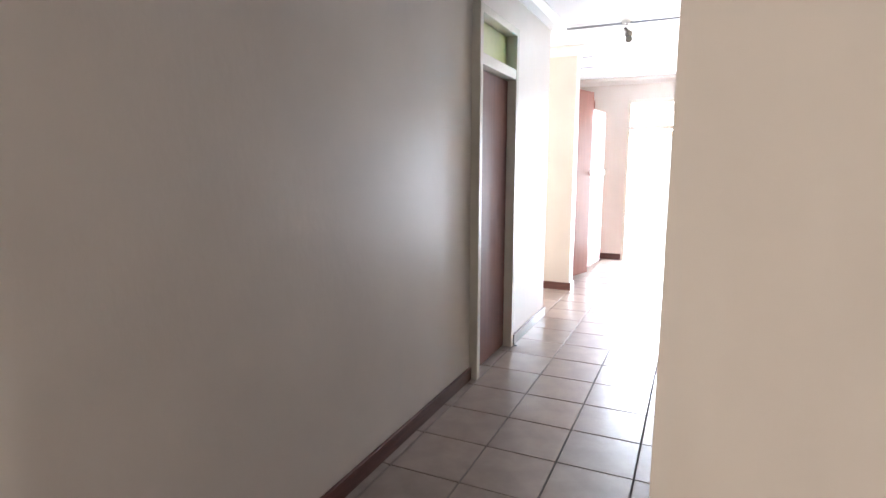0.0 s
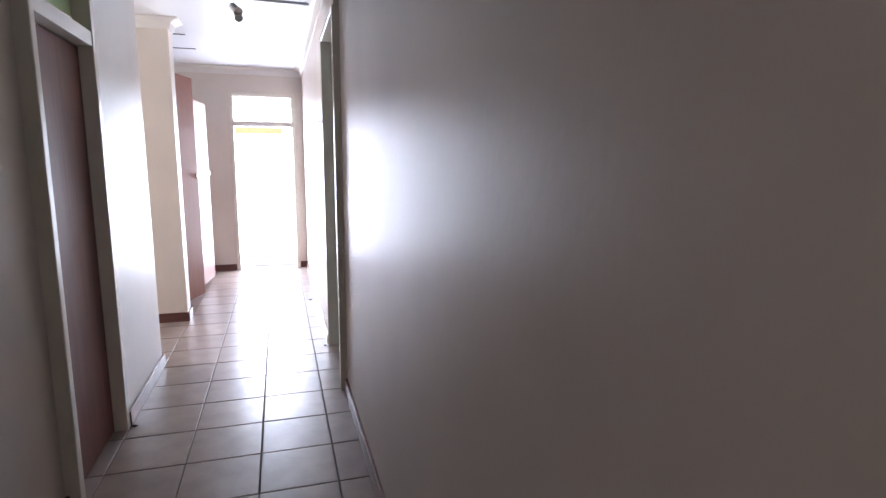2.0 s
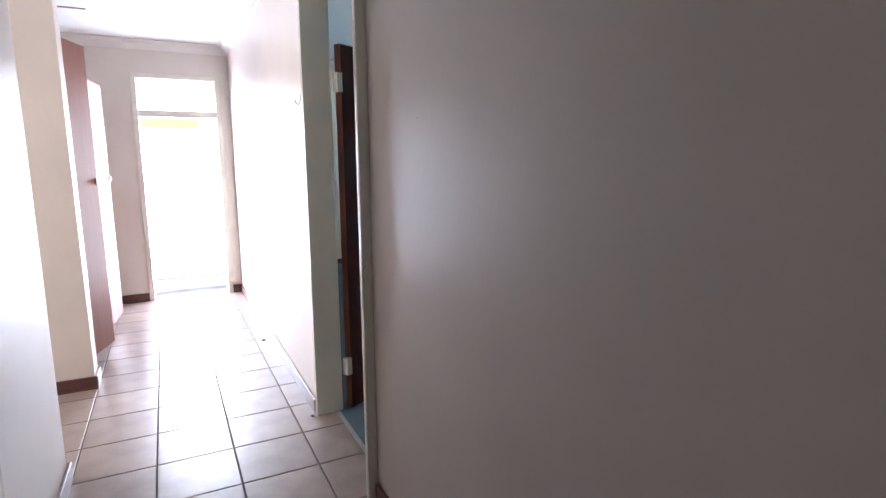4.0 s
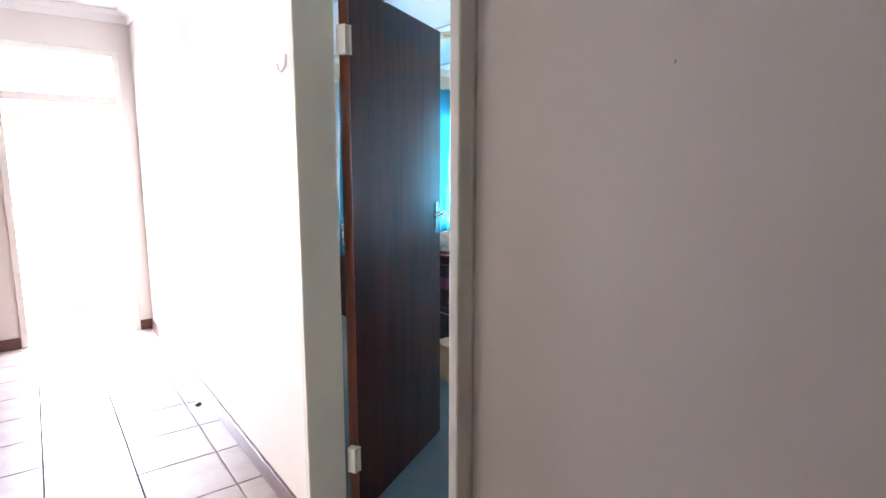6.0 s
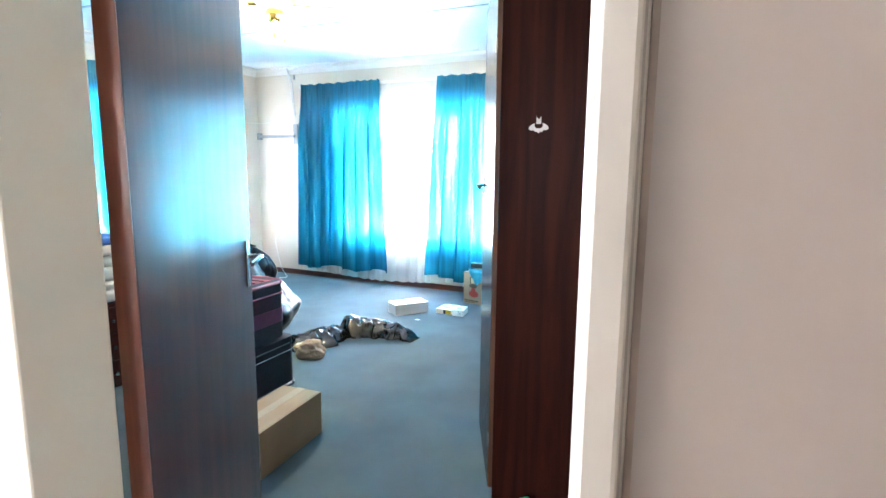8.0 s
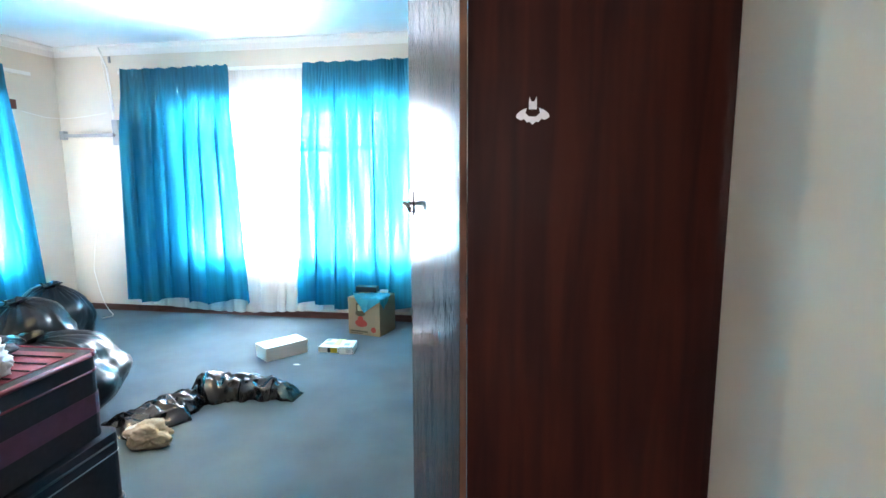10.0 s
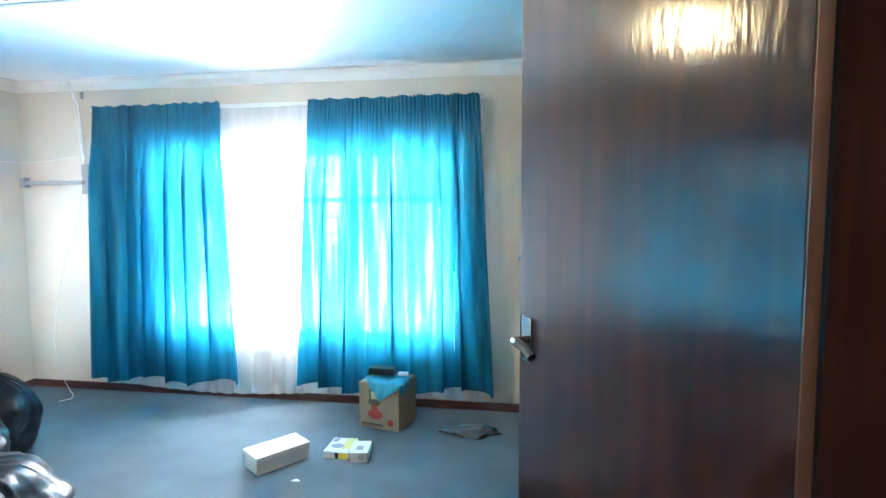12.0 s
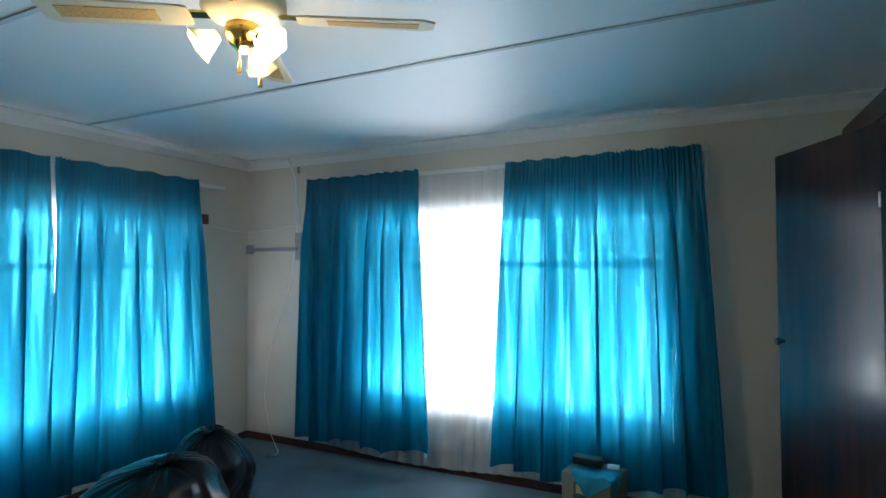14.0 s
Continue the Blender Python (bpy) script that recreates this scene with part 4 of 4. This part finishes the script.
def slack_liner(label, pts, seed):
    """An empty thin bag lying in a rumpled ridge; pts: x, y, height, width along it."""
    ob = thing("empty_bin_liner", label, "bag", pose(pts[0][0], pts[0][1], 0), "black bags")
    off = Vector((seed * 4.3, seed * 1.9, seed * 0.7))
    b = bmesh.new()
    nu, nv = 110, 60
    rows = []
    for i in range(nu + 1):
        u = i / nu * (len(pts) - 1)
        k = min(len(pts) - 2, int(u))
        f = u - k
        f = f * f * (3 - 2 * f)
        x, y, h, w = (pts[k][q] * (1 - f) + pts[k + 1][q] * f for q in range(4))
        dx, dy = pts[k + 1][0] - pts[k][0], pts[k + 1][1] - pts[k][1]
        d = Vector((-dy, dx, 0)).normalized()
        x, y = pts[k][0] + dx * (u - k), pts[k][1] + dy * (u - k)
        row = []
        for j in range(nv + 1):
            v = j / nv
            g = Vector((i / nu * 5 * (len(pts) - 1) / 3, v * 2.6, 0)) + off
            c1 = 1 - 2 * abs(noise.noise(g * 0.9))
            c2 = 1 - 2 * abs(noise.noise(g * 2.3 + Vector((3, 1, 2))))
            c3 = 1 - 2 * abs(noise.noise(g * 7.0))
            edge = 1 + 0.35 * noise.noise(Vector((i / nu * 9, 1.0 if v > 0.5 else 5.0, seed)))
            across = (v - 0.5) * w * edge + 0.03 * noise.noise(g * 2.0 + Vector((9, 9, 9)))
            rise = math.sin(math.pi * v) ** 0.8
            z = h * rise * (0.84 + 0.22 * c1 + 0.14 * c2) + 0.003 * c3 * rise + 0.004 + 0.010 * max(0, c2) * (1 - rise)
            ends = min(1.0, 8 * i / nu, 8 * (1 - i / nu))
            z = 0.004 + (max(z, 0.004) - 0.004) * ends ** 0.5
            row.append(b.verts.new((x - pts[0][0] + d.x * across, y - pts[0][1] + d.y * across, z)))
        rows.append(row)
    for p, q in zip(rows, rows[1:]):
        for j in range(nv):
            b.faces.new((p[j], p[j + 1], q[j + 1], q[j]))
    part("film", b, M_FILM, ob, smooth=True)
    return ob


full_bag("full black plastic rubbish bag with a pleated top on the carpet", (3.05, 6.47), (0.43, 0.40), 0.46, 1, (-0.08, 0.03))
full_bag("full black plastic bag in the heap", (3.46, 7.20), (0.42, 0.36), 0.52, 2, (0.04, -0.02))
full_bag("knotted black plastic bag standing by the curtain", (4.02, 7.42), (0.28, 0.27), 0.52, 3, (0.02, 0.0))
crumpled("carrier_bag", "white plastic carrier bag in the heap", "bag", (2.62, 7.35), (0.30, 0.26, 0.28), 9, M_WHITE)
slack_liner("crumpled empty black bin liner on the carpet", [(3.46, 5.86, 0.06, 0.22), (3.50, 5.72, 0.17, 0.34), (3.55, 5.48, 0.12, 0.30), (3.57, 5.27, 0.11, 0.26), (3.56, 5.10, 0.05, 0.16)], 4)
slack_liner("crumpled flat black bin liner by the suitcases", [(2.86, 6.05, 0.03, 0.24), (2.98, 5.92, 0.08, 0.36), (3.14, 5.80, 0.11, 0.38), (3.30, 5.76, 0.10, 0.26), (3.44, 5.78, 0.04, 0.16)], 5)
crumpled("paper_bag", "torn brown and white paper bag lying open", "bag", (2.83, 5.66), (0.08, 0.11, 0.07), 6, mat("brown_kraft_paper", (0.42, 0.35, 0.27), 0.8), 0.5)
crumpled("paper_scrap", "crumpled white paper sheet stuffed in the open bag", "litter", (2.86, 5.70), (0.07, 0.09, 0.055), 26, M_WHITE, 0.6, n=4)
cloth_ob = thing("cloth", "light teal cloth draped over the front of the carton", "cloth", pose(4.98, 5.245, 0, 0, 0, -103))
b = bmesh.new()
rows = []
n, W0, D0, H0 = 40, 0.33, 0.30, 0.353
for i in range(n + 1):
    row = []
    for j in range(n + 1):
        p, q = (i / n - 0.5) * 0.30, (j / n - 0.5) * 0.28
        x = 0.225 + p * 0.88 - q * 0.60
        y = 0.06 + p * 0.62 + q * 0.78
        w = noise.noise(Vector((x * 16, y * 16, 4.0)))
        fall = 0.0
        if y < -0.006:
            fall = -y - 0.006
            y = -0.010 - 0.012 * abs(math.sin(x * 42 + fall * 9)) * min(1, fall * 14)
        if x > W0 + 0.006:
            fall = max(fall, x - W0 - 0.006)
            x = W0 + 0.012 + 0.008 * abs(math.sin(y * 40))
        z = H0 - fall + (0.006 + 0.018 * max(0, w + 0.3) if fall == 0 else 0.004)
        row.append(b.verts.new((x, y, z)))
    rows.append(row)
for r, s in zip(rows, rows[1:]):
    for j in range(n):
        b.faces.new((r[j], r[j + 1], s[j + 1], s[j]))
sheet = part("sheet", b, mat("light_teal_cotton", (0.03, 0.30, 0.42), 0.7, var=0.15, scale=8, bump=0.3, bscale=200), cloth_ob, smooth=True)
sm = sheet.modifiers.new("thick", "SOLIDIFY")
sm.thickness = 0.003
crumpled("litter", "crumpled dark plastic packaging on the carpet", "litter", (4.97, 4.40), (0.08, 0.17, 0.025), 8, mat("dark_plastic_wrapping", (0.07, 0.09, 0.10), 0.3), 0.6)
cl = thing("black_case", "small black case lying on the cloth", "case", pose(4.98, 5.245, 0.386, 0, 0, -103) @ pose(0.04, 0.07, 0, 0, 0, 10))
part("body", box(0, 0.2, 0, 0.09, 0, 0.05, bevel=0.006), M_BLACK, cl)


pl = thing("plug_adapter", "small white plug adapter lying on the cloth", "plug", pose(4.98, 5.245, 0.384, 0, 0, -103) @ pose(0.26, 0.13, 0, 0, 0, 12))
part("body", box(0, 0.075, 0, 0.035, 0, 0.024, bevel=0.004), M_WHITE, pl)
part("pin", box(0.075, 0.095, 0.008, 0.012, 0.010, 0.014), M_STEEL, pl)
crumpled("litter", "small teal and white sachet dropped on the carpet", "litter", (5.02, 4.29), (0.035, 0.07, 0.025), 21, M_TEAL, 0.4, n=3)
crumpled("paper_scrap", "tiny torn white paper scrap on the carpet", "litter", (4.13, 5.38), (0.016, 0.03, 0.004), 22, M_WHITE, 0.5, n=2)
crumpled("debris", "small dark bit of dirt on the tiles", "litter", (-0.07, 5.49), (0.016, 0.02, 0.008), 23, M_BLACK, 0.6, n=2, group="dirt on the tiles")
crumpled("debris", "small dark bit of dirt at the skirting end", "litter", (0.0 - 0.035, 3.975), (0.012, 0.014, 0.006), 24, M_BLACK, 0.6, n=2, group="dirt on the tiles")
crumpled("debris", "small dark bit of dirt at the skirting end", "litter", (-1.155, 2.90), (0.014, 0.012, 0.006), 25, M_BLACK, 0.6, n=2, group="dirt on the tiles")
sc = thing("scuff_mark", "small grey oval scuff on the passage wall", "stain")
b = bmesh.new()
bmesh.ops.create_circle(b, cap_ends=True, segments=14, radius=0.016, matrix=Matrix.Translation((-0.0008, 4.748, 0.675)) @ Matrix.Rotation(radians(90), 4, "Y") @ Matrix.Diagonal((1.5, 0.8, 1, 1)))
part("mark", b, mat("grey_scuff", (0.36, 0.33, 0.30), 0.6, var=0.3, scale=60), sc)

for k, (yy, zz, h) in enumerate(((-0.236, 1.486, 0.012), (2.608, 1.576, 0.006))):
    nm = thing("nail_hole", "tiny dark nail hole in the passage wall", "hole", group="nail holes")
    part("hole", box(0.0288, 0.0302, yy - 0.0012, yy + 0.0012, zz - h * 0.5, zz + h * 0.5), M_GREY, nm)
crumpled("green_wrapper", "small bright green plastic thing at the wardrobe's foot", "litter", (1.60, 3.57), (0.025, 0.035, 0.062), 31, mat("bright_green_plastic", (0.02, 0.45, 0.22), 0.35), 0.3, n=3)

# chest and linen behind the door
ch = thing("chest", "dark brown wooden chest with three drawers behind the door", "chest of drawers", pose(1.52, 6.42, 0))
part("body", box(0, 0.5, 0.02, 0.48, 0.0, 0.58, bevel=0.004), M_DOOR, ch)
for k in range(3):
    dr = part("drawer", box(0.015, 0.485, 0, 0.02, 0.03 + k * 0.18, 0.195 + k * 0.18, bevel=0.003), M_DOOR, ch)
    part("knob", cyl((0.25, 0, 0.11 + k * 0.18), (0.25, -0.02, 0.11 + k * 0.18), 0.012), M_STEEL, dr)
M_LINEN = mat("grey_white_linen", (0.48, 0.47, 0.42), 0.9, var=0.1, scale=12, bump=0.3, bscale=90)
z = 0.581
for k, h in enumerate((0.08, 0.065, 0.09, 0.07, 0.07)):
    f = thing("folded_blanket", "grey-white folded blanket in the stack on the chest", "blanket", pose(1.56 + 0.008 * (k % 2), 6.46, z, 0, 0, (-2, 1.5, 0, 2, -1)[k]), "stacked blankets")
    part("fold", box(0, 0.42, 0, 0.36, 0, h - 0.002, bevel=0.024), M_LINEN, f, smooth=True)
    z += h
f = thing("folded_towel", "deep blue folded towel on top of the stack", "towel", pose(1.58, 6.48, z))
part("fold", box(0, 0.38, 0, 0.32, 0, 0.06, bevel=0.022), mat("blue_towelling", (0.012, 0.07, 0.26), 0.95, bump=0.5, bscale=150), f, smooth=True)


def suitcase(label, c, rz, w, d, h, z0, trimmed):
    ob = thing("suitcase", label, "suitcase", pose(c[0], c[1], z0, 0, 0, rz), "stacked suitcases")
    b = box(-w / 2, w / 2, -d / 2, d / 2, 0.012, h)
    bmesh.ops.bevel(b, geom=[e for e in b.edges if abs(e.verts[0].co.z - e.verts[1].co.z) > 0.1], offset=0.055, segments=5, affect="EDGES", profile=0.5)
    part("body", b, M_CASE, ob)

    def hoop(name, z, r, material, lab=""):
        pts, q = [], 0.055
        for sx, sy, a0 in ((1, -1, -90), (1, 1, 0), (-1, 1, 90), (-1, -1, 180)):
            for k in range(6):
                a = radians(a0 + 18 * k)
                pts.append((sx * (w / 2 - q) + q * math.cos(a), sy * (d / 2 - q) + q * math.sin(a), z))
        part(name, tube(pts + pts[:1], r, n=8), material, ob, lab, smooth=True)
    if trimmed:
        hoop("piping", h - 0.006, 0.011, M_CASE_RED, "glossy crimson piping")
        hoop("piping", h * 0.80, 0.005, M_CASE_RED, "thin crimson piping")
        b = box(-w / 2 - 0.003, w / 2 + 0.003, -d / 2 - 0.003, d / 2 + 0.003, h * 0.30, h * 0.54)
        bmesh.ops.bevel(b, geom=[e for e in b.edges if abs(e.verts[0].co.z - e.verts[1].co.z) > 0.05], offset=0.056, segments=5, affect="EDGES", profile=0.5)
        part("band", b, M_CASE_PUR, ob, "dull purple band")
        part("top_panel", box(-w / 2 + 0.06, w / 2 - 0.06, -d / 2 + 0.06, d / 2 - 0.06, h, h + 0.0025), M_CASE_RED, ob, "dark crimson top panel")
        for k in range(5):
            u = -w / 2 + 0.12 + k * (w - 0.24) / 4
            part("rib", tube([(u, -d / 2 + 0.07, h + 0.004), (u, d / 2 - 0.07, h + 0.004)], 0.004, n=6), M_CASE, ob)
        part("carry_handle", tube([(w / 2 - 0.002, -0.09, h * 0.68), (w / 2 + 0.022, -0.07, h * 0.69), (w / 2 + 0.022, 0.07, h * 0.69), (w / 2 - 0.002, 0.09, h * 0.68)], 0.008), M_BLACK, ob)
    else:
        hoop("seam", h * 0.88, 0.005, M_BLACK)
        hoop("foot_rail", 0.024, 0.014, M_BLACK, "black moulded rail round the foot")
        hoop("zip", h * 0.74, 0.003, M_GREY, "thin grey zip")
    return ob


suitcase("plain black soft suitcase on the carpet under another one", (2.07, 5.67), 1, 0.58, 0.52, 0.35, 0.0, False)
suitcase("dark suitcase with crimson piping and purple band on a black one", (2.02, 5.70), 2, 0.56, 0.54, 0.385, 0.351, True)
crumpled("folded_clothes", "dark crumpled clothes lying on the suitcases", "clothes", (2.05, 5.83), (0.16, 0.12, 0.045), 14, M_CASE, 0.5, base=0.742)
crumpled("plastic_sheet", "crumpled white plastic sheet on the suitcases", "plastic sheet", (1.92, 5.62), (0.12, 0.10, 0.08), 15, M_WHITE, 0.6, base=0.742)

# ---- floor tiles ----
P = 0.35
tb = box(-P / 2 + 0.0035, P / 2 - 0.0035, -P / 2 + 0.0035, P / 2 - 0.0035, -0.012, 0.0, bevel=0.002)
tb.faces.ensure_lookup_table()
tile0 = part("tile", tb, M_TILE, floor)
tile_mesh = tile0.data
tile0.location = (-0.128 - P / 2, 4.512 + P / 2, 0)
rnd = random.Random(4)
joined = []
for i in range(-6, 12):
    for j in range(-22, 9):
        if (i, j) == (0, 0):
            continue
        x, y = -0.128 - P / 2 - i * P, 4.512 + P / 2 + j * P
        if i < 0 and not (i == -1 or y < -0.7):
            continue
        if i == -1 and y > -0.7 and x > 0.2:
            continue
        if x < -1.5 and not (3.7 < y < 5.2):
            continue
        if y > NY + 0.2:
            continue
        if i <= 4 and -0.5 < y:
            o = new("tile", tile_mesh)
            o.parent = floor
            o.matrix_local = pose(x, y, 0, 0, 0, 90 * rnd.randrange(4))
        else:
            joined.append((x, y))
b = bmesh.new()
for x, y in joined:
    box(x - P / 2 + 0.0035, x + P / 2 - 0.0035, y - P / 2 + 0.0035, y + P / 2 - 0.0035, -0.012, 0.0, b)
tagged(part("tiles", b, M_TILE, floor), kind="stuff")
